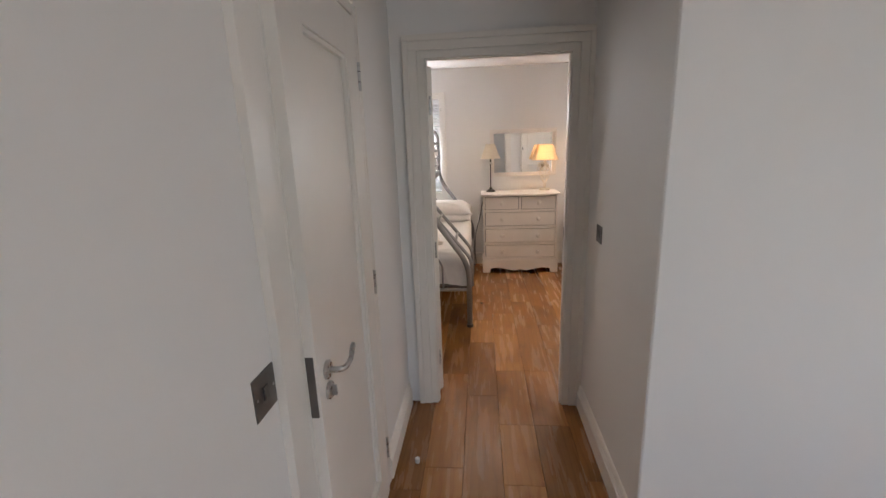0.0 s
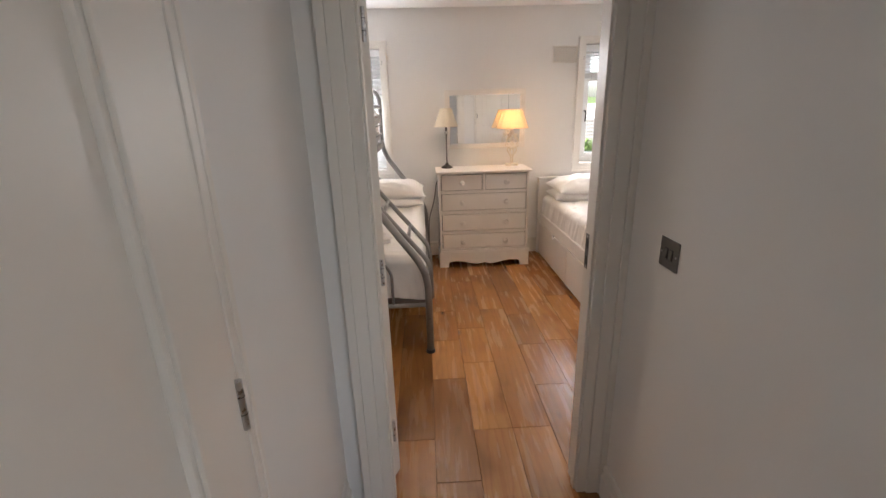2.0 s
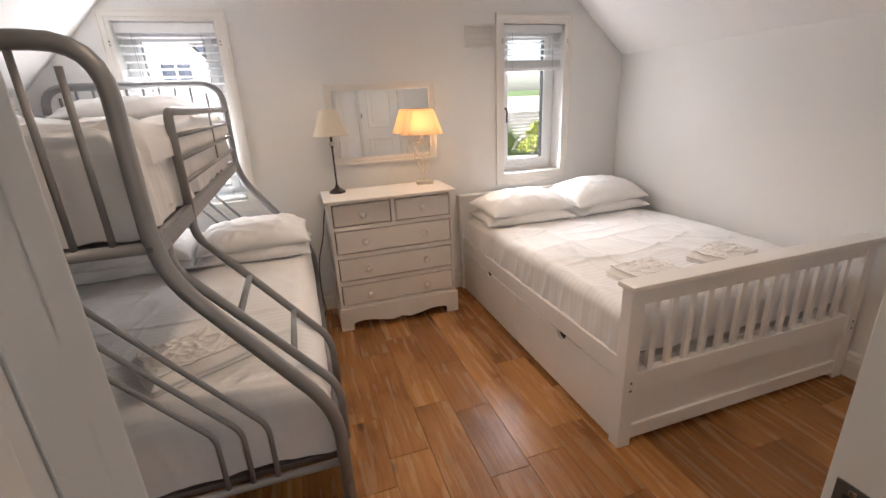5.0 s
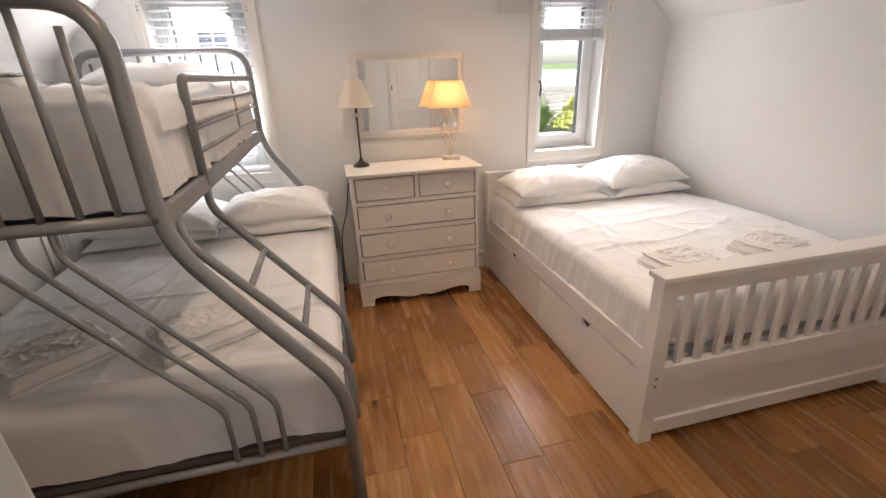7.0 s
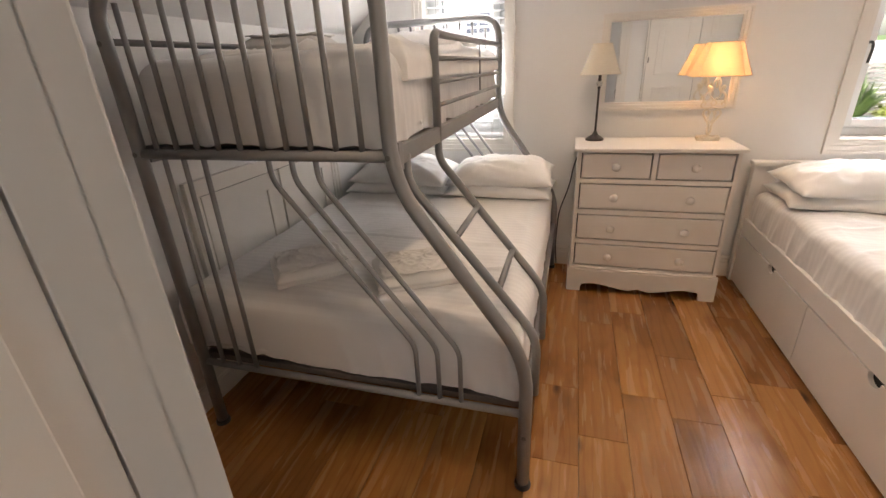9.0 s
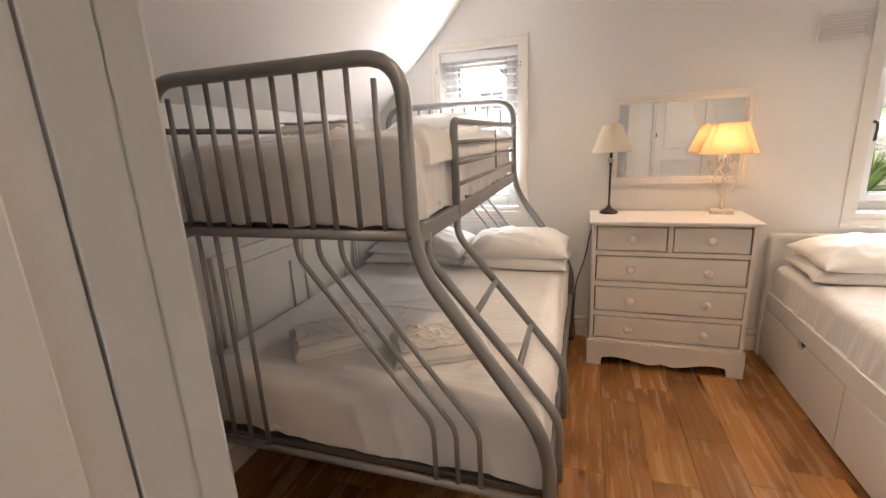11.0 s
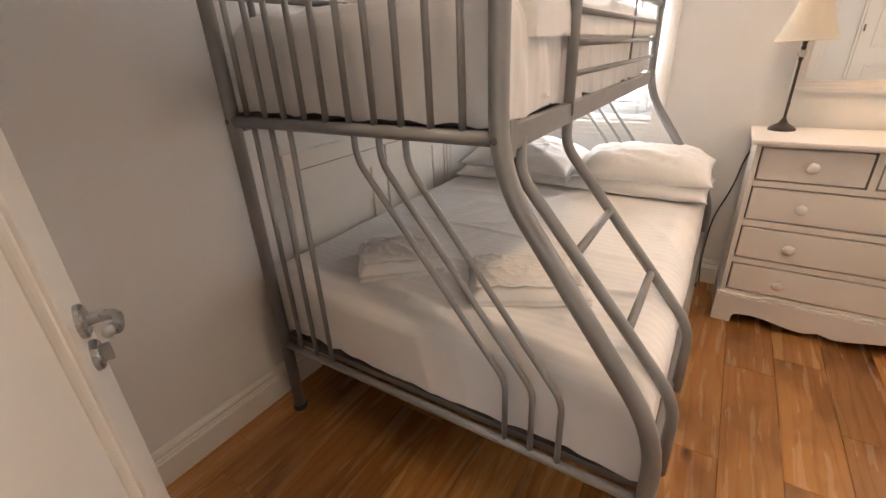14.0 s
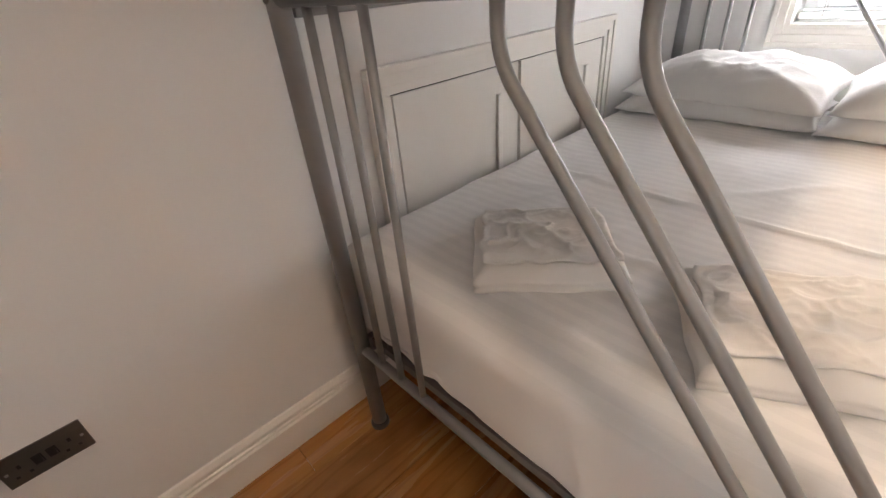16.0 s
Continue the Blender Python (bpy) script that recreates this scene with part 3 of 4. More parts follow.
# bedroom door, swung wide open into the room
d2 = door_leaf("door_bedroom", 0.742, 1.985, pose(-0.066, 2.650, 0, 0, 0, 155), "open white panelled bedroom door with chrome lever", [(0.12, 0.622, 0.20, 1.86)], 0.012)
lever(d2, 0.685, -0.04, 1.045, -1, -1)
for z in (0.24, 0.95, 1.78):
    hinge(d2, -0.005, -0.004, z)
st = thing("strike_plate", pose(0.684, 2.592, 1.022), "dark steel strike plate let into the door lining", "strike plate")
part("plate", boxes((-0.0025, 0.001, -0.017, 0.019, -0.064, 0.064), bevel=0.001), PLATE, st)
for z in (-0.035, 0.03):
    part("keep", boxes((-0.0035, -0.002, -0.008, 0.009, z - 0.018, z + 0.018), bevel=0.0005), BLACK, st)
for z in (-0.055, 0.055):
    part("screw", boxes((-0.004, -0.002, -0.004, 0.004, z - 0.004, z + 0.004), bevel=0.001), CHROME, st)

# built-in cupboard with two doors on the door wall, seen in the mirror
cd = thing("door_cupboard", pose(0, 0, 0), "shut pair of white panelled cupboard doors with dark catch", "cupboard door", kind="structure")
for c0, c1 in ((1.0, 1.545), (1.551, 2.10)):
    lf = part("leaf", boxes((c0, c1, YD + 0.022, YD + 0.042, 0.1, 2.08), bevel=0.002), GLOSS, cd)
    for z0, z1 in ((0.2, 1.10), (1.24, 1.98)):
        p0, p1 = c0 + 0.10, c1 - 0.10
        part("panel_moulding", boxes((p0, p0 + 0.024, YD + 0.040, YD + 0.056, z0, z1), (p1 - 0.024, p1, YD + 0.040, YD + 0.056, z0, z1),
             (p0 + 0.024, p1 - 0.024, YD + 0.040, YD + 0.056, z0, z0 + 0.024), (p0 + 0.024, p1 - 0.024, YD + 0.040, YD + 0.056, z1 - 0.024, z1), bevel=0.005), GLOSS, lf)
        part("panel_field", boxes((p0 + 0.07, p1 - 0.07, YD + 0.040, YD + 0.048, z0 + 0.07, z1 - 0.07), bevel=0.004), GLOSS, lf)
part("jamb", boxes((0.975, 0.995, YD, YD + 0.05, 0, 2.10), (2.105, 2.125, YD, YD + 0.05, 0, 2.10), (0.995, 2.105, YD, YD + 0.05, 2.085, 2.10), bevel=0.002), GLOSS, cd)
# Dark sheet behind both leaves colours in the shade round their edges.
part("gap", boxes((0.996, 2.104, YD, YD + 0.015, 0.09, 2.084)), DARKGAP, cd)
part("catch", boxes((1.012, 1.024, YD + 0.042, YD + 0.058, 1.38, 1.44), bevel=0.003), BLACK, cd)


# ---- windows ----
def window(name, x0, x1, blind_drop, open_slats, label):
    w = thing(name, pose(0, 0, 0), label, "window", kind="structure")
    part("casing", casing(bmesh.new(), YF, -1, x0, x1, WZ0, WZ1, 0.072, "y", ("l", "r", "t", "b"), 0.02), GLOSS, w)
    part("window_sill", boxes((x0, x1, YF - 0.012, 5.84, WZ0, WZ0 + 0.018), bevel=0.003), GLOSS, w)
    g0, g1, h0, h1 = x0 + 0.002, x1 - 0.002, WZ0 + 0.018, WZ1 - 0.002
    y0, y1 = 5.83, 5.90
    part("window_frame", boxes((g0, g0 + 0.045, y0, y1, h0, h1), (g1 - 0.045, g1, y0, y1, h0, h1), (g0 + 0.045, g1 - 0.045, y0, y1, h0, h0 + 0.045), (g0 + 0.045, g1 - 0.045, y0, y1, h1 - 0.045, h1), bevel=0.003), UPVC, w)
    s0, s1, k0, k1 = g0 + 0.047, g1 - 0.047, h0 + 0.047, h1 - 0.047
    sash = part("sash", boxes((s0, s0 + 0.05, y0 - 0.012, y1 - 0.01, k0, k1), (s1 - 0.05, s1, y0 - 0.012, y1 - 0.01, k0, k1), (s0 + 0.05, s1 - 0.05, y0 - 0.012, y1 - 0.01, k0, k0 + 0.05), (s0 + 0.05, s1 - 0.05, y0 - 0.012, y1 - 0.01, k1 - 0.05, k1), bevel=0.003), UPVC, w)
    part("gasket", boxes((s0 + 0.05, s0 + 0.054, y0 + 0.0, y1 - 0.02, k0 + 0.05, k1 - 0.05), (s1 - 0.054, s1 - 0.05, y0, y1 - 0.02, k0 + 0.05, k1 - 0.05), (s0 + 0.054, s1 - 0.054, y0, y1 - 0.02, k0 + 0.05, k0 + 0.054)), BLACK, sash)
    pane = part("pane", boxes((s0 + 0.048, s1 - 0.048, y0 + 0.028, y0 + 0.034, k0 + 0.048, k1 - 0.048)), GLASS, w)
    pane.visible_shadow = False
    hz = (WZ0 + WZ1) / 2 - 0.09
    hd = part("handle", tube([(s0 + 0.02, y0 - 0.012, hz + 0.05), (s0 + 0.02, y0 - 0.05, hz + 0.05), (s0 + 0.024, y0 - 0.055, hz + 0.02), (s0 + 0.022, y0 - 0.05, hz - 0.06)], 0.008, 10, corner=0.02), BLACK, sash, "black window handle", True)
    # venetian blind
    b = thing("venetian_blind", pose(0, 0, 0), "white wooden venetian blind " + ("pulled half way up" if blind_drop < 0.5 else "hanging fully down"), "blind")
    part("head_rail", boxes((x0 + 0.006, x1 - 0.006, 5.712, 5.765, WZ1 - 0.062, WZ1 - 0.004), bevel=0.002), UPVC, b)
    z, i = WZ1 - 0.085, 0
    bottom = WZ1 - blind_drop
    slat = boxes((-(x1 - x0) / 2 + 0.010, (x1 - x0) / 2 - 0.010, -0.024, 0.024, -0.0015, 0.0015), bevel=0.0006)
    first = part("slat", slat, UPVC, b)
    tilt = -8
    while z > bottom + (0.085 if blind_drop < 0.5 else 0.03):
        ob = first if i == 0 else new("slat", first.data)
        ob.parent = b
        ob.matrix_basis = pose((x0 + x1) / 2, 5.74, z, tilt, 0, 0)
        z -= 0.046
        i += 1
    if blind_drop < 0.5:
        for k in range(12):
            ob = new("slat", first.data)
            ob.parent = b
            ob.matrix_basis = pose((x0 + x1) / 2 + 0.001 * (k % 3), 5.74, bottom + 0.026 + k * 0.0046)
    part("bottom_rail", boxes((x0 + 0.010, x1 - 0.010, 5.716, 5.764, bottom, bottom + 0.022), bevel=0.003), UPVC, b)
    for f in (0.16, 0.84):
        xx = x0 + f * (x1 - x0)
        part("cord", tube([(xx, 5.714, WZ1 - 0.06), (xx, 5.714, bottom + 0.01)], 0.0012, 6), FENCEWOOD, b)
        part("cord", tube([(xx, 5.766, WZ1 - 0.06), (xx, 5.766, bottom + 0.01)], 0.0012, 6), FENCEWOOD, b)
    for s in (x0 - 0.02, x1 + 0.02):
        for z in (1.955, 1.975):
            sc = thing("screw", pose(s, YF - 0.016, z), "small brass screw in the window casing", "screw")
            part("head", lathe([(0, -0.003), (0.004, -0.003), (0.004, 0.003), (0, 0.003)], 10), BRONZE, sc)
            sc.matrix_basis = pose(s, YF - 0.018, z, 90)


window("window_1", wl0, wl1, 1.13, True, "white casement window in a moulded casing")
window("window_2", wr0, wr1, 0.335, False, "white casement window with black handle in a moulded casing")

# wall vent
v = thing("wall_vent", pose(1.525, YF, 2.0), "white slatted ventilation grille on the wall", "vent")
part("frame", boxes((-0.122, -0.112, -0.012, 0, -0.075, 0.078), (0.108, 0.118, -0.012, 0, -0.075, 0.078), (-0.112, 0.108, -0.012, 0, 0.068, 0.078), (-0.112, 0.108, -0.012, 0, -0.075, -0.065), bevel=0.002), GLOSS, v)
part("backing", boxes((-0.112, 0.108, -0.003, 0, -0.065, 0.068)), WALL, v)
sl = None
for i in range(8):
    if sl is None:
        sl = part("slat", boxes((-0.112, 0.108, -0.0065, 0.0065, -0.001, 0.001)), GLOSS, v)
        ob = sl
    else:
        ob = new("slat", sl.data)
        ob.parent = v
    ob.matrix_basis = pose(0, -0.0075, -0.055 + i * 0.0165, 66)

# ceiling downlight
dl = thing("downlight", pose(*SPOTS[0], 2.435), "small round recessed ceiling light, lit", "downlight", "ceiling lights")
part("rim", lathe([(0.03, -0.001), (0.045, -0.001), (0.045, -0.006), (0.032, -0.009), (0.03, -0.001)], 32), GLOSS, dl)
part("lens", lathe([(0, -0.003), (0.029, -0.003), (0.029, -0.001), (0, -0.001)], 24), DOWNLIGHT, dl)
# Assumed fittings out of view, to go with the three added lamps.
for sx, sy in SPOTS[1:]:
    copy_thing(dl, pose(sx, sy, 2.435))


# ---- switches and sockets ----
def wall_plate(name, m, w, h, label, category):
    p = thing(name, m, label, category)
    part("plate", boxes((-w / 2, w / 2, -0.004, 0, -h / 2, h / 2), bevel=0.0015), PLATE, p)
    for s in (-1, 1):
        part("screw", boxes((s * (w / 2 - 0.010) - 0.003, s * (w / 2 - 0.010) + 0.003, -0.0052, -0.003, -0.003, 0.003), bevel=0.001), CHROME, p)
    return p


def rocker(p, x, material, w=0.014, h=0.026):
    bm = prism([(-0.0036, -h / 2), (-0.0085, -h / 2), (-0.0055, h / 2), (-0.0036, h / 2)], "x", x - w / 2, x + w / 2)
    part("rocker", bm, material, p)
    part("surround", boxes((x - w / 2 - 0.003, x + w / 2 + 0.003, -0.005, -0.003, -h / 2 - 0.003, h / 2 + 0.003)), BLACK, p)


s = wall_plate("light_switch", pose(HL, 0.912, 1.08, 0, 0, 90), 0.088, 0.095, "dark steel light switch beside the hall door", "light switch")
rocker(s, 0, PLATE)
s = wall_plate("light_switch", pose(HR, 2.266, 1.115, 0, 0, -90), 0.092, 0.085, "dark steel double light switch on the hall wall", "light switch")
rocker(s, -0.012, PLATE, 0.012)
rocker(s, 0.012, PLATE, 0.012)
s = wall_plate("wall_socket", pose(XL, 2.988, 0.45, 0, 0, 90), 0.147, 0.08, "dark steel double wall socket above the skirting", "socket")
for x in (-0.042, 0.042):
    for a in ((x - 0.003, x + 0.003, -0.004, 0.006), (x - 0.014, x - 0.008, -0.026, -0.020), (x + 0.008, x + 0.014, -0.026, -0.020)):
        part("slot", boxes((a[0], a[1], -0.0048, -0.003, a[2] + 0.004, a[3] + 0.004)), BLACK, s)
for x in (-0.012, 0.012):
    rocker(s, x, BLACK, 0.011, 0.018)

# white plastic cap lying on the hall floor
c = thing("plastic_cap", pose(-0.125, 1.99, 0.0, 0, 0, 20), "small white plastic cap on the oak floor", "cap")
part("body", lathe([(0, 0), (0.011, 0), (0.012, 0.004), (0.011, 0.018), (0.012, 0.02), (0.012, 0.026), (0.009, 0.029), (0, 0.029)], 20), CAPMAT, c, "", True)

# eaves cupboard in the low wall
ec = thing("eaves_cupboard", pose(XL, 0, 0), "white panelled eaves cupboard doors in the low wall", "cupboard")
part("frame", casing(bmesh.new(), 0, 1, 3.985, 5.125, 0.10, 0.962, 0.076, "x", ("l", "r", "t"), 0.026), GLOSS, ec)
part("plinth", boxes((0, 0.018, 3.91, 5.20, 0, 0.098), bevel=0.002), GLOSS, ec)
for y0, y1, fy in ((3.99, 4.552, 4.44), (4.558, 5.12, 5.0)):
    dr = part("door", boxes((0, 0.008, y0, y1, 0.105, 0.957), (0.008, 0.016, y0, y0 + 0.002, 0.105, 0.957), bevel=0.001), GLOSS, ec)
    part("fillet", boxes((0.008, 0.020, fy - 0.011, fy + 0.011, 0.16, 0.872), bevel=0.004), GLOSS, dr)
# The slits' shade is coloured in with a thin dark sheet.
part("shadow_gap", boxes((0, 0.0022, 3.985, 5.125, 0.10, 0.962)), DARKGAP, ec)


# ---- bunk bed ----
FY, BY = 3.668, 5.60          # foot and head frames
PX, UX, OX = -1.246, -0.308, 0.104   # wall post, upper post, lower outer post
bunk = thing("bunk_bed", pose(0, 0, 0), "grey tubular metal bunk bed, single over double", "bunk bed")


def end_frame(y, inward):
    """One end of the bunk: a bent hoop, two rails and their bars."""
    hoop = tube([(PX, y, 0.015), (PX, y, 1.724), (UX, y, 1.724), (UX, y, 1.14), (OX, y, 0.56), (OX, y, 0.015)], 0.0225, 20, corner=0.13)
    part("hoop", hoop, STEEL, bunk, "", True)
    for x in (PX, OX):
        part("foot_cap", lathe([(0, 0), (0.03, 0), (0.03, 0.012), (0.027, 0.02), (0, 0.02)], 20, at=(x, y, 0)), BLACK, bunk)
    part("cross_rail", tube([(PX, y, 1.213), (UX, y, 1.213)], 0.017, 14), STEEL, bunk, "", True)
    part("cross_rail", tube([(PX, y, 0.338), (OX, y, 0.338)], 0.014, 14), STEEL, bunk, "", True)
    for i in range(10):
        x = -1.165 + i * 0.0855
        part("bar", tube([(x, y, 1.213), (x, y, 1.718 - (0.05 if i in (0, 9) else 0.0))], 0.0088, 10), STEEL, bunk, "", True)
    for x in (-1.145, -1.063, -0.98):
        part("bar", tube([(x, y, 1.213), (x, y, 0.338)], 0.0088, 10), STEEL, bunk, "", True)
    for i in range(3):
        x = -0.727 + i * 0.085
        e = -0.279 + i * 0.079
        part("bent_bar", tube([(x, y, 1.213), (x, y, 1.135), (e, y, 0.562), (e, y, 0.338)], 0.0088, 10, corner=0.04), STEEL, bunk, "", True)
    for x, z in ((PX, 1.213), (UX, 1.213), (PX, 1.56), (OX, 0.25)):
        bm = lathe([(0, 0), (0.009, 0), (0.008, 0.004), (0.004, 0.005), (0, 0.003)], 14)
        bmesh.ops.rotate(bm, verts=bm.verts, cent=(0, 0, 0), matrix=Matrix.Rotation(radians(-90 * inward), 3, "X").inverted())
        bmesh.ops.translate(bm, verts=bm.verts, vec=(x, y - inward * 0.0205, z))
        part("bolt", bm, PLATE, bunk, "dark steel bolt")


end_frame(FY, 1)
end_frame(BY, -1)
# upper side rails
part("side_rail", boxes((UX - 0.012, UX + 0.012, FY + 0.024, BY - 0.024, 1.178, 1.236), bevel=0.004), STEEL, bunk)
part("side_rail", boxes((PX - 0.012, PX + 0.012, FY + 0.024, BY - 0.024, 1.178, 1.236), bevel=0.004), STEEL, bunk)
part("bracket", boxes((UX + 0.006, UX + 0.018, FY + 0.026, FY + 0.06, 1.165, 1.25), bevel=0.003), STEEL, bunk)
part("bracket", boxes((UX + 0.006, UX + 0.018, BY - 0.06, BY - 0.026, 1.165, 1.25), bevel=0.003), STEEL, bunk)
# lower side rails
part("side_rail", boxes((OX - 0.012, OX + 0.012, FY + 0.024, BY - 0.024, 0.312, 0.364), bevel=0.004), STEEL, bunk)
part("side_rail", boxes((PX - 0.012, PX + 0.012, FY + 0.024, BY - 0.024, 0.312, 0.364), bevel=0.004), STEEL, bunk)
# guard rail on the open side
GY = 4.15
part("guard_rail", tube([(UX, GY, 1.20), (UX, GY, 1.562), (UX, BY - 0.02, 1.562)], 0.016, 14, corner=0.045), STEEL, bunk, "", True)
for z in (1.478, 1.395, 1.312):
    part("guard_bar", tube([(UX, GY, z), (UX, BY - 0.02, z)], 0.009, 10), STEEL, bunk, "", True)
part("guard_post", tube([(UX, 4.98, 1.312), (UX, 4.98, 1.56)], 0.005, 8), STEEL, bunk, "", True)
# guard rail on the wall side
part("guard_rail", tube([(PX, FY, 1.566), (PX, BY, 1.566)], 0.011, 12), STEEL, bunk, "", True)
part("guard_post", tube([(PX, 3.82, 1.566), (PX, 3.82, 1.23)], 0.011, 12), STEEL, bunk, "", True)
part("guard_post", tube([(PX, 5.3, 1.566), (PX, 5.3, 1.23)], 0.011, 12), STEEL, bunk, "", True)
# ladder that leans out to the lower bed
LA, LB = 3.79, 4.15
for y in (LA, LB):
    part("ladder_rail", tube([(UX, y, 1.20), (UX, y, 1.11), (OX + 0.02, y, 0.575), (OX + 0.02, y, 0.33)], 0.0155, 14, corner=0.07), STEEL, bunk, "", True)
for f in (0.34, 0.68):
    x, z = UX + 0.01 + f * (OX + 0.01 - UX), 1.10 - f * 0.53
    part("rung", tube([(x, LA, z), (x, LB, z)], 0.0115, 12), STEEL, bunk, "", True)
# slat decks under both mattresses
part("deck", boxes((PX, UX, FY + 0.03, BY - 0.03, 1.20, 1.222)), MATTRESS, bunk)
part("deck", boxes((PX, OX - 0.01, FY + 0.03, BY - 0.03, 0.335, 0.36)), MATTRESS, bunk)


def made_mattress(name, x0, x1, y0, y1, z0, z1, drop, seed, label, r=0.05, **k):
    m = thing(name, pose((x0 + x1) / 2, (y0 + y1) / 2, z1), label, "mattress")
    w, d = x1 - x0, y1 - y0
    part("core", boxes((-w / 2 + 0.02, w / 2 - 0.02, -d / 2 + 0.02, d / 2 - 0.02, z0 - z1, -r - 0.03), bevel=0.02), MATTRESS, m, "brown ticking mattress")
    part("sheet", drape(w, d, drop, seed, r, **k), SHEET, m, "white satin-stripe cotton sheet", True)
    return m


made_mattress("mattress", -1.205, -0.335, 3.705, 5.565, 1.222, 1.50, 0.265, 3.1, "single mattress with white striped sheet on the upper bunk", 0.07, wrinkle=0.01, hem=0.03, fold=0.016, nu=110, nv=150)
made_mattress("mattress", -1.335, 0.085, 3.70, 5.57, 0.36, 0.665, 0.285, 11.7, "double mattress with white striped sheet on the lower bunk", 0.10, fold=0.006, hem=0.03, wrinkle=0.006, nu=190, nv=220,
             creases=((-0.58, -0.22, 0.66, -0.27, 0.0075, 0.011), (-0.25, -0.83, 0.62, -0.90, 0.008, 0.012), (0.35, -0.55, 0.66, -0.50, 0.008, 0.014), (-0.05, -0.95, -0.02, -0.2, 0.003, 0.010), (-0.40, -0.62, 0.10, -0.55, 0.006, 0.012)))
# folded-back top sheet and cover of the upper bunk
dv = thing("folded_duvet", pose(-0.765, 4.72, 1.515), "white cotton cover spread over the upper bunk", "duvet")
part("cover", drape(0.90, 1.70, 0.10, 23.0, 0.05, wrinkle=0.02, fold=0.006, hem=0.006, nu=100, nv=140), PILLOW, dv, "", True)


def pillow_at(x, y, z, w, d, h, seed, turn=0, lean=0):
    p = thing("pillow", pose(x, y, z, lean, 0, turn), "plump white cotton pillow lying on the bed", "pillow", "pillows")
    part("case", pillow(w, d, h, seed), PILLOW, p, "", True)


# lower bunk: two stacks of two
pillow_at(-0.93, 5.325, 0.655, 0.70, 0.47, 0.125, 2.0, 2)
pillow_at(-0.91, 5.33, 0.725, 0.70, 0.46, 0.145, 5.0, -3, 4)
pillow_at(-0.235, 5.30, 0.655, 0.68, 0.46, 0.13, 8.0, -2)
pillow_at(-0.235, 5.31, 0.735, 0.67, 0.45, 0.145, 13.0, 2, 4)
# upper bunk
pillow_at(-0.74, 5.33, 1.525, 0.68, 0.42, 0.12, 17.0, 2)


def towel_at(x, y, z, w, d, h, seed, turn, label):
    t = thing("folded_towel", pose(x, y, z, 0, 0, turn), label, "towel", "towels on the beds")
    part("folded_cloth", towel(w, d, h, seed), TOWEL, t, "", True)
    part("flannel", flannel(w, d, h, seed), TOWEL, t, "crumpled white flannel", True)


towel_at(-0.85, 3.965, 0.665, 0.30, 0.27, 0.055, 1.3, 41, "folded white towel with rumpled flannel on the lower bunk")
towel_at(-0.37, 4.015, 0.665, 0.36, 0.27, 0.055, 4.9, 29, "folded white towel, rumpled, on the lower bunk")
towel_at(-0.92, 4.20, 1.525, 0.30, 0.24, 0.055, 7.7, 10, "folded white towel on the upper bunk cover")


# ---- white double bed ----
BX0, BX1, BF, BH = 1.30, 2.808, 3.64, 5.66
bed = thing("double_bed", pose(0, 0, 0), "white painted wooden double bed with slatted footboard and drawers", "bed")
for x in (BX0, BX1 - 0.07):
    part("post", boxes((x, x + 0.07, BF, BF + 0.06, 0, 0.795), bevel=0.003), BEDWHITE, bed)
part("top_rail", boxes((BX0 + 0.07, BX1 - 0.07, BF + 0.012, BF + 0.048, 0.715, 0.795), bevel=0.002), BEDWHITE, bed)
part("cap_rail", boxes((BX0 - 0.015, BX1 + 0.015, BF - 0.018, BF + 0.075, 0.795, 0.818), bevel=0.004), BEDWHITE, bed)
part("mid_rail", boxes((BX0 + 0.07, BX1 - 0.07, BF + 0.008, BF + 0.048, 0.285, 0.385), bevel=0.002), BEDWHITE, bed)
part("low_panel", boxes((BX0 + 0.07, BX1 - 0.07, BF + 0.022, BF + 0.042, 0.095, 0.290)), BEDWHITE, bed)
part("bottom_rail", boxes((BX0 + 0.07, BX1 - 0.07, BF + 0.008, BF + 0.048, 0.03, 0.105), bevel=0.002), BEDWHITE, bed)
for i in range(13):
    x = BX0 + 0.07 + (i + 0.85) * (BX1 - BX0 - 0.14) / 13.7
    part("slat", boxes((x - 0.016, x + 0.016, BF + 0.02, BF + 0.04, 0.38, 0.72), bevel=0.001), BEDWHITE, bed)
for x in (BX0 + 0.035, BX1 - 0.035):
    for z in (0.345, 0.305):
        bm = lathe([(0, 0), (0.0065, 0), (0.0065, 0.003), (0, 0.003)], 12)
        bmesh.ops.rotate(bm, verts=bm.verts, cent=(0, 0, 0), matrix=Matrix.Rotation(radians(90), 3, "X"))
        bmesh.ops.translate(bm, verts=bm.verts, vec=(x + 0.006, BF + 0.0015, z))
        part("bolt", bm, PLATE, bed, "dark sunk bolt")
for x in (BX0, BX1 - 0.06):
    part("post", boxes((x, x + 0.06, BH - 0.05, BH, 0, 0.80), bevel=0.003), BEDWHITE, bed)
part("headboard", boxes((BX0 + 0.06, BX1 - 0.06, BH - 0.04, BH - 0.015, 0.25, 0.80), bevel=0.002), BEDWHITE, bed)
part("cap_rail", boxes((BX0 - 0.012, BX1 + 0.012, BH - 0.065, BH + 0.006, 0.80, 0.822), bevel=0.004), BEDWHITE, bed)
for x in (BX0 + 0.012, BX1 - 0.036):
    part("side_rail", boxes((x, x + 0.024, BF + 0.06, BH - 0.05, 0.345, 0.45), bevel=0.003), BEDWHITE, bed)
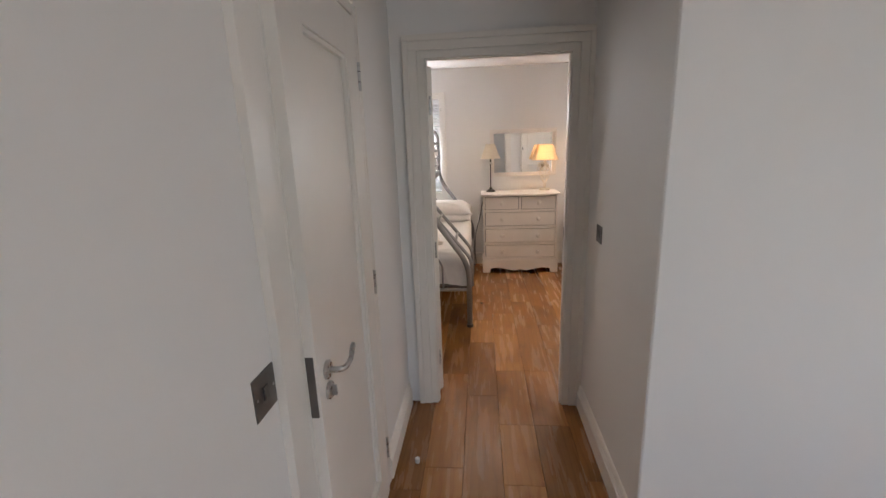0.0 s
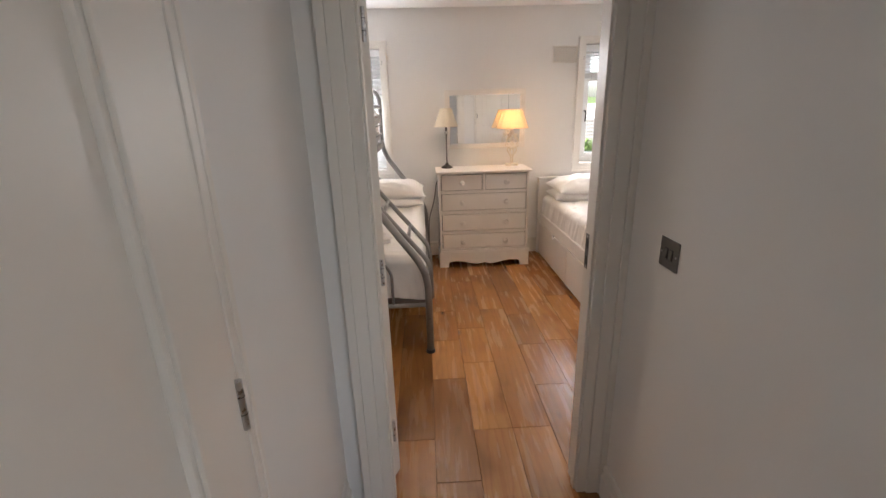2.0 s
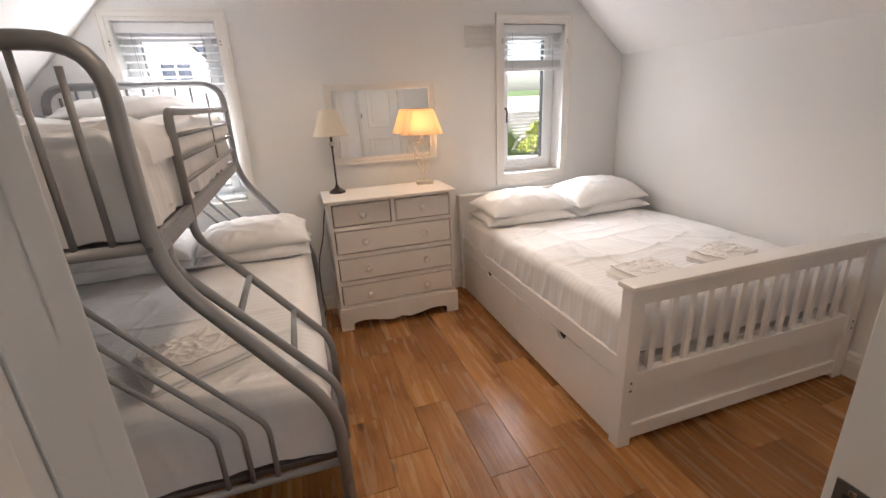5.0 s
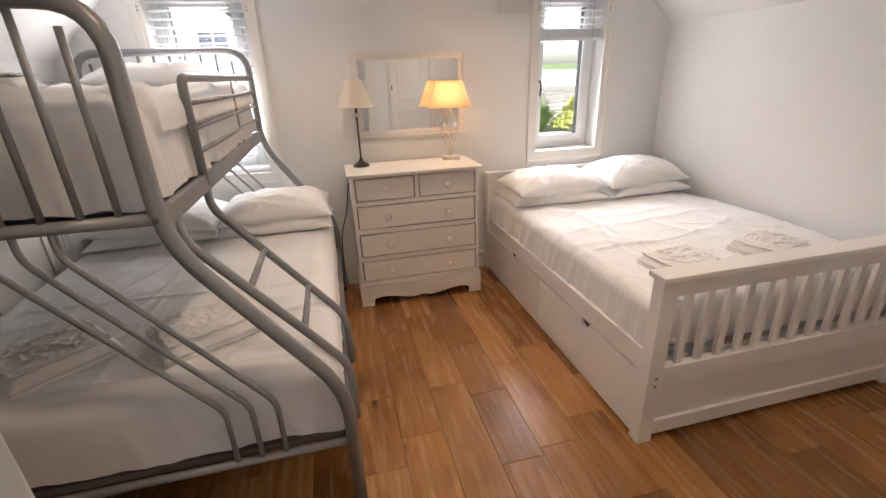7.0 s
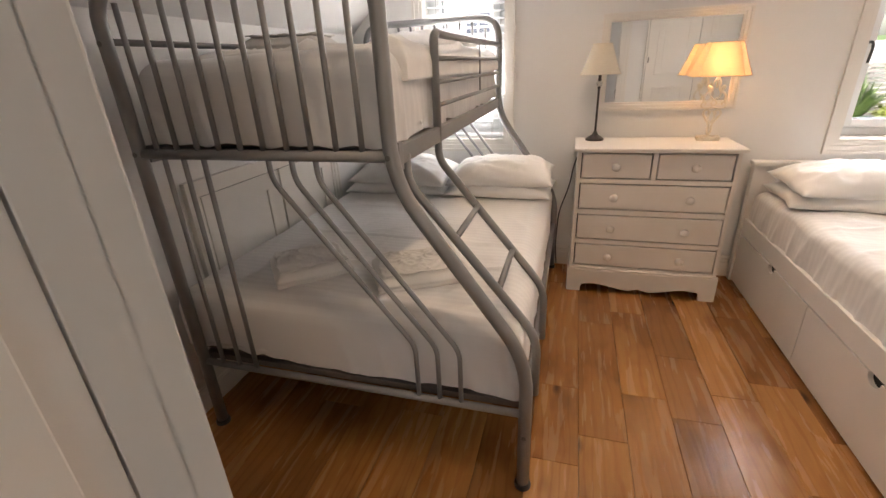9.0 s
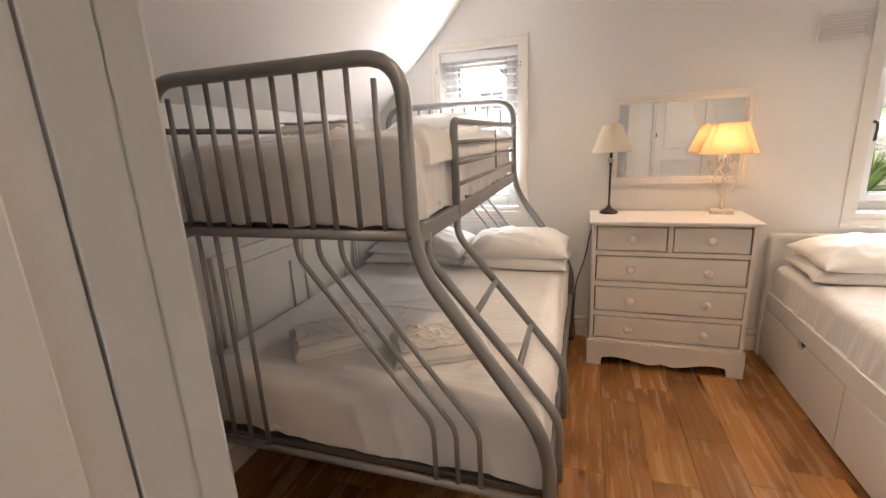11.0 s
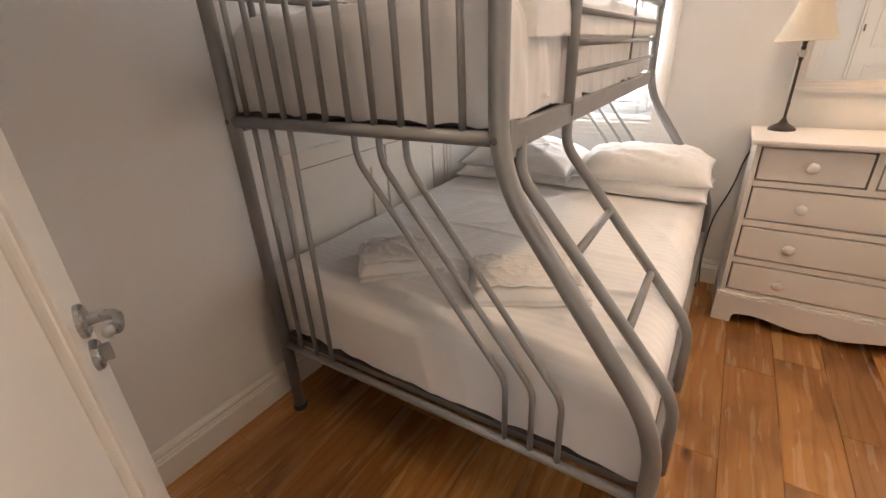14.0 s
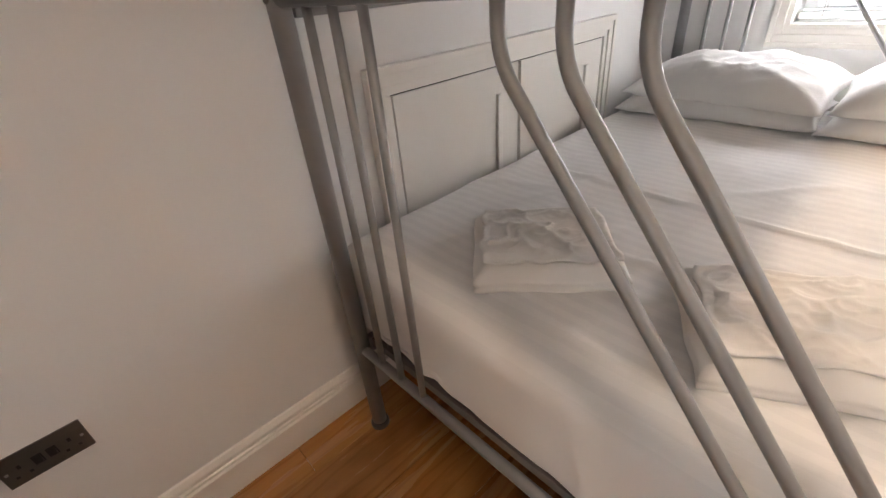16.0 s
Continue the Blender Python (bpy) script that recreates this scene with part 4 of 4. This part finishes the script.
part("base", boxes((BX0 + 0.05, BX1 - 0.04, BF + 0.06, BH - 0.05, 0.33, 0.40)), BEDWHITE, bed)


for y0, y1 in ((BF + 0.066, 4.655), (4.663, BH - 0.056)):
    dw = thing("bed_drawer", pose(0, 0, 0), "white under-bed drawer with a half-round finger cut", "drawer", "under-bed drawers")
    cut = y0 + 0.455 * (y1 - y0)
    f0, f1 = BX0 + 0.010, BX0 + 0.028
    fr = boxes((f0, f1, y0, y1, 0.018, 0.302), (f0, f1, y0, cut - 0.040, 0.302, 0.338), (f0, f1, cut + 0.040, y1, 0.302, 0.338))
    for s in (-1, 1):
        arc = [(cut + s * 0.040 * math.cos(radians(a)), 0.338 - 0.036 * math.sin(radians(a))) for a in range(0, 91, 15)]
        for p, q in zip(arc, arc[1:]):
            prism([(cut + s * 0.040, 0.302), p, q], "x", f0, f1, fr)
    part("front", fr, BEDWHITE, dw)
    # Drawer body coloured near-black to stand for shade in the cut and gaps.
    part("box", boxes((BX0 + 0.034, BX0 + 0.62, y0 - 0.003, y1 + 0.003, 0.03, 0.342)), DARKGAP, dw)
made_mattress("mattress", BX0 + 0.035, BX1 - 0.035, BF + 0.085, BH - 0.075, 0.40, 0.648, 0.225, 31.0, "double mattress with white striped sheet on the wooden bed", 0.055, fold=0.014, wrinkle=0.011, nu=190, nv=220,
             creases=((-0.66, -0.37, 0.20, -0.29, 0.010, 0.013), (-0.70, 0.20, 0.05, 0.30, 0.006, 0.012), (-0.5, -0.75, 0.3, -0.55, 0.007, 0.014), (0.1, -0.1, 0.65, -0.4, 0.006, 0.012), (-0.35, 0.05, -0.30, -0.85, 0.004, 0.012)))
pillow_at(1.70, 5.33, 0.645, 0.72, 0.48, 0.12, 21.0, -4)
pillow_at(1.70, 5.34, 0.715, 0.70, 0.46, 0.15, 25.0, 3, 4)
pillow_at(2.41, 5.33, 0.645, 0.70, 0.48, 0.125, 29.0, 4)
pillow_at(2.40, 5.35, 0.72, 0.72, 0.47, 0.175, 33.0, 5, 5)
towel_at(1.70, 3.99, 0.652, 0.30, 0.24, 0.05, 10.5, 8, "folded white towel with rumpled flannel on the double bed")
towel_at(2.24, 4.01, 0.652, 0.30, 0.24, 0.055, 12.5, 14, "folded white towel, rumpled, on the double bed")


# ---- chest of drawers ----
CX0, CX1, CF, CB = 0.236, 1.110, 5.268, 5.665
chest = thing("chest_of_drawers", pose(0, 0, 0), "cream painted wooden chest of five drawers", "chest of drawers")
part("top", boxes((CX0 - 0.022, CX1 + 0.022, CF - 0.03, CB, 0.94, 0.961), bevel=0.007), CHEST, chest)
part("side_panel", boxes((CX0, CX0 + 0.022, CF, CB, 0.15, 0.94), bevel=0.002), CHEST, chest)
part("side_panel", boxes((CX1 - 0.022, CX1, CF, CB, 0.15, 0.94), bevel=0.002), CHEST, chest)
# Near-black sheet close behind the drawers, painting the shade in their gaps.
part("gap_shade_panel", boxes((CX0 + 0.022, CX1 - 0.022, CF + 0.031, CF + 0.039, 0.15, 0.94)), DARKGAP, chest)
ROWS_Z = ((0.192, 0.340), (0.378, 0.540), (0.578, 0.740), (0.775, 0.925))
for z0, z1 in ((0.155, 0.188), (0.344, 0.374), (0.544, 0.574), (0.744, 0.771), (0.929, 0.94)):
    part("divider", boxes((CX0 + 0.022, CX1 - 0.022, CF, CF + 0.04, z0, z1), bevel=0.0015), CHEST, chest)
part("divider", boxes((0.659, 0.686, CF, CF + 0.04, 0.771, 0.929), bevel=0.0015), CHEST, chest)


def drawer(x0, x1, z0, z1, knobs):
    out = 0.004 if z1 < 0.6 else -0.004
    f = part("drawer", boxes((x0 + 0.0025, x1 - 0.0025, CF - out, CF + 0.03, z0 + 0.0025, z1 - 0.0025), bevel=0.004), CHEST, chest)
    for x in knobs:
        bm = lathe([(0, 0), (0.011, 0), (0.009, 0.008), (0.010, 0.012), (0.022, 0.019), (0.025, 0.028), (0.020, 0.037), (0.009, 0.041), (0, 0.041)], 20)
        bmesh.ops.rotate(bm, verts=bm.verts, cent=(0, 0, 0), matrix=Matrix.Rotation(radians(90), 3, "X"))
        bmesh.ops.translate(bm, verts=bm.verts, vec=(x, CF - out, (z0 + z1) / 2))
        part("knob", bm, CHEST, f, "turned cream wooden knob", True)


a0, a1 = CX0 + 0.026, CX1 - 0.026
for z0, z1 in ROWS_Z[:3]:
    drawer(a0, a1, z0, z1, (a0 + 0.2, a1 - 0.2))
drawer(a0, 0.655, *ROWS_Z[3], ((a0 + 0.655) / 2,))
drawer(0.690, a1, *ROWS_Z[3], ((a1 + 0.690) / 2,))
# plinth with a scalloped lower edge
xm, hw = (CX0 + CX1) / 2, (CX1 - CX0) / 2 + 0.012
def scallop(t):
    """Height of the plinth's lower edge; t from 0 at the middle to 1 at the foot."""
    if t > 0.8:
        return 0.0
    if t > 0.62:
        return 0.062 - 0.012 * ((t - 0.62) / 0.18) ** 2 if t < 0.785 else 0.03
    if t > 0.12:
        return 0.062 - 0.034 * (0.5 - 0.5 * math.cos((0.62 - t) / 0.5 * math.pi)) 
    return 0.028 + 0.016 * (1 - t / 0.12)
ts = sorted({i / 60 for i in range(-60, 61)} | {-0.801, 0.801, -0.7849, 0.7849})
pl = bmesh.new()
cols = [[pl.verts.new((xm + hw * t, y, z)) for y in (CF - 0.014, CF + 0.006) for z in (scallop(abs(t)), 0.155)] for t in ts]
for p, q in zip(cols, cols[1:]):
    for i, j in ((0, 1), (1, 3), (3, 2), (2, 0)):
        pl.faces.new((p[i], p[j], q[j], q[i]))
for c in (cols[0], cols[-1]):
    pl.faces.new((c[0], c[1], c[3], c[2]))
part("plinth", pl, CHEST, chest)
part("plinth_moulding", boxes((xm - hw, xm + hw, CF - 0.012, CF + 0.008, 0.155, 0.170), bevel=0.005), CHEST, chest)
for x0 in (xm - hw, xm + hw - 0.012):
    part("plinth_side", boxes((x0, x0 + 0.012, CF + 0.006, CB, 0, 0.16), bevel=0.002), CHEST, chest)

# mirror
mir = thing("wall_mirror", pose(0, YF, 0), "rectangular wall mirror in a cream moulded frame", "mirror")
mx0, mx1, mz0, mz1 = 0.332, 1.142, 1.132, 1.702
for t, (i0, i1), d in ((0, (0.0, 0.016), 0.026), (1, (0.016, 0.036), 0.020), (2, (0.036, 0.05), 0.014)):
    bm = boxes((mx0 + i0, mx1 - i0, -d, 0, mz1 - i1, mz1 - i0), (mx0 + i0, mx1 - i0, -d, 0, mz0 + i0, mz0 + i1), (mx0 + i0, mx0 + i1, -d, 0, mz0 + i1, mz1 - i1), (mx1 - i1, mx1 - i0, -d, 0, mz0 + i1, mz1 - i1), bevel=0.003)
    part("frame_moulding", bm, CHEST, mir)
part("glass", boxes((mx0 + 0.048, mx1 - 0.048, -0.008, -0.003, mz0 + 0.048, mz1 - 0.048)), MIRROR, mir, "silvered mirror glass")

# slim dark lamp, unlit
l1 = thing("table_lamp", pose(0.335, 5.555, 0.961), "slim dark metal table lamp with cream shade, unlit", "lamp")
part("base", lathe([(0, 0), (0.057, 0), (0.058, 0.008), (0.05, 0.016), (0.038, 0.024), (0.02, 0.034), (0.013, 0.048), (0.009, 0.056), (0, 0.056)], 32), BRONZE, l1, "", True)
part("stem", lathe([(0.0065, 0.05), (0.0065, 0.12), (0.0085, 0.125), (0.0065, 0.13), (0.0065, 0.315), (0.012, 0.322), (0.006, 0.33)], 16), BRONZE, l1, "", True)
part("glass_ball", lathe([(0.005, 0.328), (0.014, 0.333), (0.018, 0.345), (0.014, 0.357), (0.005, 0.362)], 16), CRYSTAL, l1, "clear glass ball", True)
part("neck", lathe([(0.006, 0.36), (0.012, 0.368), (0.008, 0.378), (0.012, 0.40), (0.011, 0.43), (0, 0.43)], 16), BRONZE, l1, "", True)


def wall_of_shade(outline0, outline1, z0, z1, bm=None):
    bm = bm or bmesh.new()
    n, rows = len(outline0), 6
    rings = []
    for k in range(rows + 1):
        t = k / rows
        s = t ** 0.9
        rings.append([bm.verts.new((a[0] * (1 - s) + b[0] * s, a[1] * (1 - s) + b[1] * s, z0 + (z1 - z0) * t)) for a, b in zip(outline0, outline1)])
    for p, q in zip(rings, rings[1:]):
        for i in range(n):
            bm.faces.new((p[i], p[(i + 1) % n], q[(i + 1) % n], q[i]))
    return bm


def circle(r, n=40):
    return [(r * math.cos(2 * math.pi * i / n), r * math.sin(2 * math.pi * i / n)) for i in range(n)]


sh = part("shade", wall_of_shade(circle(0.120), circle(0.056), 0.40, 0.572), SHADE_PLAIN, l1, "cream fabric shade")
part("trim", tube([(0.1205 * math.cos(a / 20 * math.pi), 0.1205 * math.sin(a / 20 * math.pi), 0.401) for a in range(41)], 0.0022, 6), SHADE_PLAIN, sh)
part("trim", tube([(0.0565 * math.cos(a / 20 * math.pi), 0.0565 * math.sin(a / 20 * math.pi), 0.572) for a in range(41)], 0.002, 6), SHADE_PLAIN, sh)

# pale filigree lamp, lit
l2 = thing("table_lamp", pose(0.99, 5.55, 0.961, 0, 0, -8), "ivory filigree metal table lamp with peach shade, lit", "lamp")
part("base", boxes((-0.062, 0.062, -0.04, 0.04, 0, 0.026), bevel=0.005), IVORY, l2)
def scroll(points, r=0.0062):
    for s in (1, -1):
        part("scroll", tube([(s * x, 0, z) for x, z in points], r, 8, None, 0.02, 0.7), IVORY, l2, "", True)
scroll([(0.0, 0.026), (0.010, 0.05), (0.006, 0.09), (0.028, 0.125), (0.050, 0.16), (0.030, 0.185), (0.012, 0.165), (0.022, 0.150)])
scroll([(0.002, 0.19), (0.040, 0.185), (0.066, 0.195), (0.060, 0.222), (0.040, 0.222), (0.044, 0.205)])
scroll([(0.055, 0.215), (0.056, 0.26), (0.030, 0.285), (0.020, 0.30), (0.046, 0.315), (0.034, 0.285)])
scroll([(0.0, 0.235), (0.022, 0.25), (0.030, 0.27), (0.012, 0.30), (0.020, 0.33), (0.004, 0.36)])
scroll([(0.0, 0.10), (0.020, 0.135), (0.004, 0.175)])
scroll([(0.0, 0.20), (0.018, 0.215), (0.0, 0.235)])
part("stem", tube([(0, 0, 0.30), (0, 0, 0.41)], 0.006, 10), IVORY, l2, "", True)
def cut_rect(a, b, c):
    return [(a, -b + c), (a, b - c), (a - c, b), (-a + c, b), (-a, b - c), (-a, -b + c), (-a + c, -b), (a - c, -b)]
sh = part("shade", wall_of_shade(cut_rect(0.152, 0.105, 0.040), cut_rect(0.085, 0.060, 0.020), 0.368, 0.545), SHADE_LIT, l2, "peach fabric panelled shade, lit from inside")
for k, (o, z) in enumerate(((cut_rect(0.153, 0.106, 0.040), 0.369), (cut_rect(0.0855, 0.0605, 0.020), 0.545))):
    part("trim", tube([(x, y, z) for x, y in o + o[:1]], 0.0025, 6), SHADE_LIT, sh)
for a, b in zip(cut_rect(0.153, 0.106, 0.040), cut_rect(0.0858, 0.0608, 0.020)):
    part("trim", tube([(*a, 0.369), (*b, 0.545)], 0.0016, 6), SHADE_LIT, sh)
part("bulb", lathe([(0, 0.40), (0.012, 0.405), (0.013, 0.42), (0.022, 0.44), (0.022, 0.455), (0.013, 0.472), (0, 0.476)], 16), BULB, l2, "glowing warm bulb", True)

# cable from the lamps down behind the chest
cb = thing("lamp_cable", pose(0, 0, 0), "thin black cable hanging behind the chest", "cable")
part("wire", tube([(0.30, 5.672, 0.95), (0.222, 5.675, 0.80), (0.20, 5.675, 0.62), (0.135, 5.672, 0.42), (0.125, 5.66, 0.16), (0.14, 5.66, 0.004)], 0.004, 8, corner=0.08), BLACK, cb, "", True)


# ---- outside ----
setting("ground", boxes((-1500, 1500, 5.96, 3000, -0.5, -0.25)), LAWN, "green lawn and fields", "ground")
setting("pavement", boxes((-9, 30, 5.97, 15.2, -0.25, -0.22)), PATIO, "pale paved yard", "paving")
hs = thing("neighbour_house", pose(0, 0, -0.25), "white rendered gabled house with slate roof", "house")
gx0, gx1, gy, apex = -6.3, -0.9, 14.2, 4.95
part("wall", prism([(gx0, 0), (gx1, 0), (gx1, 2.3), ((gx0 + gx1) / 2, apex), (gx0, 2.3)], "y", gy, gy + 8), RENDERED, hs)
for s in (-1, 1):
    ex, mxx = (gx1 + 0.25, (gx0 + gx1) / 2) if s > 0 else (gx0 - 0.25, (gx0 + gx1) / 2)
    part("roof", prism([(ex, 2.12), (mxx, apex + 0.06), (mxx, apex + 0.24), (ex, 2.30)], "y", gy - 0.25, gy + 8.2), SLATE, hs)
w = part("window", boxes((-2.5, -1.9, gy - 0.02, gy + 0.02, 2.42, 2.85)), SLATE, hs, "dark glazed window")
part("frame", boxes((-2.56, -2.5, gy - 0.04, gy, 2.36, 2.91), (-1.9, -1.84, gy - 0.04, gy, 2.36, 2.91), (-2.22, -2.18, gy - 0.04, gy, 2.42, 2.85)), UPVC, w)

fence = thing("garden_fence", pose(0, 16.6, -0.25), "weathered horizontal slatted garden fence", "fence")
first = part("slat", boxes((3.0, 20.0, -0.012, 0.012, -0.04, 0.04)), FENCEWOOD, fence)
first.matrix_basis = pose(0, 0, 0.1)
for i in range(1, 11):
    ob = new("slat", first.data)
    ob.parent = fence
    ob.matrix_basis = pose(0, 0, 0.1 + i * 0.115)
for i in range(9):
    part("post", boxes((3.0 + i * 2.1, 3.1 + i * 2.1, 0.013, 0.11, 0, 1.32)), FENCEWOOD, fence)
sd = thing("garden_shed", pose(0, 0, -0.25), "low grey roofed shed behind the fence", "shed")
part("wall", boxes((6, 17, 19, 22, 0, 1.3)), RENDERED, sd)
part("roof", prism([(18.7, 1.25), (20.5, 1.85), (22.3, 1.25), (20.5, 1.75)], "x", 5.8, 17.2), PATIO, sd)


def shrub(x, y, r, h, count, material, seed, spiky, label):
    """A bush of many separate leaves on short stems."""
    rnd = random.Random(seed)
    t = thing("shrub", pose(x, y, -0.25), label, "shrub", "shrubs by the fence")
    bm, st = bmesh.new(), bmesh.new()
    for i in range(count):
        a, u = rnd.uniform(0, 2 * math.pi), rnd.random()
        if spiky:
            lean = rnd.uniform(0.05, 0.9)
            L = h * rnd.uniform(0.7, 1.05)
            p0 = Vector((0.1 * math.cos(a), 0.1 * math.sin(a), 0.0))
            d = Vector((math.cos(a) * lean, math.sin(a) * lean, 1)).normalized()
            p1, p2 = p0 + d * L * 0.6, p0 + d * L + Vector((0, 0, -0.25 * lean * L))
            sd_ = Vector((-math.sin(a), math.cos(a), 0)) * 0.022
            v = [bm.verts.new(q) for q in (p0 - sd_, p0 + sd_, p1 + sd_, p1 - sd_, p2)]
            bm.faces.new(v[:4]), bm.faces.new((v[3], v[2], v[4]))
        else:
            rr = r * (0.45 + 0.55 * u ** 0.5) * (0.8 + 0.4 * noise.noise(Vector((math.cos(a) * 2, math.sin(a) * 2, seed))))
            el = math.acos(rnd.uniform(-0.35, 1))
            c = Vector((rr * math.sin(el) * math.cos(a), rr * math.sin(el) * math.sin(a), h * 0.45 + h * 0.55 * rr / r * math.cos(el)))
            q = Euler((rnd.uniform(0, 6), rnd.uniform(0, 6), rnd.uniform(0, 6))).to_matrix()
            s = rnd.uniform(0.05, 0.09)
            v = [bm.verts.new(c + q @ Vector(k) * s) for k in ((-1, 0, 0), (0, -0.5, 0.1), (1, 0, 0), (0, 0.5, 0.1))]
            bm.faces.new(v)
    for i in range(5):
        a = i * 1.3 + seed
        tube([(0, 0, 0), (0.35 * r * math.cos(a), 0.35 * r * math.sin(a), h * 0.55)], 0.02, 6, st)
    part("stem", st, FENCEWOOD, t)
    part("leaves", bm, material, t)


shrub(6.6, 15.7, 0.7, 1.2, 220, LEAF, 1, True, "spiky green garden plant before the fence")
shrub(8.3, 15.9, 0.8, 1.25, 900, LEAF_YELLOW, 2, False, "yellow-green leafy shrub before the fence")
shrub(7.4, 15.2, 0.6, 0.6, 700, LEAF_YELLOW, 3, False, "low yellow-green shrub at the yard edge")
shrub(9.6, 15.6, 0.9, 1.1, 800, LEAF, 4, False, "rounded green shrub before the fence")
shrub(11.2, 15.7, 0.7, 1.2, 200, LEAF_YELLOW, 5, True, "spiky yellow-green plant before the fence")
shrub(5.2, 15.8, 0.7, 0.9, 700, LEAF, 6, False, "green leafy shrub beside the fence")
hill = grid_mesh(60, 8, lambda u, v: (-40 + 240 * u, 85 + 40 * v, -0.3 + (v * (2 - v)) * (4.0 + 1.6 * fbm(u * 9, v * 2, 3))))
tagged(link("hillside", hill, HEDGE, True), "green hillside with hedges", "hill", kind="structure")


# ---- oak floor planks ----
floor = tagged(new("floor"), "oiled oak plank floor, varied brown boards", "floor", kind="structure")
rnd = random.Random(11)
plank_cache = {}
PW = 0.1945


def plank(x0, x1, y0, y1):
    w, d = round(x1 - x0, 4), round(y1 - y0, 3)
    if (w, d) not in plank_cache:
        bm = bmesh.new()
        g, b = 0.0005, 0.0013
        lo = [bm.verts.new((sx * (w / 2 - g), sy * (d / 2 - g), -0.02)) for sx, sy in ((-1, -1), (1, -1), (1, 1), (-1, 1))]
        mid = [bm.verts.new((sx * (w / 2 - g), sy * (d / 2 - g), -0.0018)) for sx, sy in ((-1, -1), (1, -1), (1, 1), (-1, 1))]
        top = [bm.verts.new((sx * (w / 2 - g - b), sy * (d / 2 - g - b), 0.0)) for sx, sy in ((-1, -1), (1, -1), (1, 1), (-1, 1))]
        for p, q in ((lo, mid), (mid, top)):
            for i in range(4):
                bm.faces.new((p[i], p[(i + 1) % 4], q[(i + 1) % 4], q[i]))
        bm.faces.new(top)
        me = bpy.data.meshes.new("plank")
        bm.to_mesh(me)
        bm.free()
        me.materials.append(OAK)
        plank_cache[(w, d)] = me
    ob = new("plank", plank_cache[(w, d)])
    ob.parent = floor
    ob.matrix_basis = pose((x0 + x1) / 2, (y0 + y1) / 2, 0)


LENGTHS = (0.45, 0.6, 0.75, 0.9, 1.1, 1.35)
x = 0.304 - 9 * PW
while x < XR:
    y_start, y_end = (-1.8 if -0.4 < x < 2.9 else 2.6), 5.70
    y = y_start - rnd.uniform(0, 0.6)
    while y < y_end:
        n = y + rnd.choice(LENGTHS)
        if y_end - n < 0.2:
            n = y_end
        a, b = max(y, y_start), min(n, y_end)
        if b - a > 0.03:
            plank(max(x, XL - 0.02), min(x + PW, XR + 0.02), round(a, 2), round(b, 2))
        y = n
    x += PW
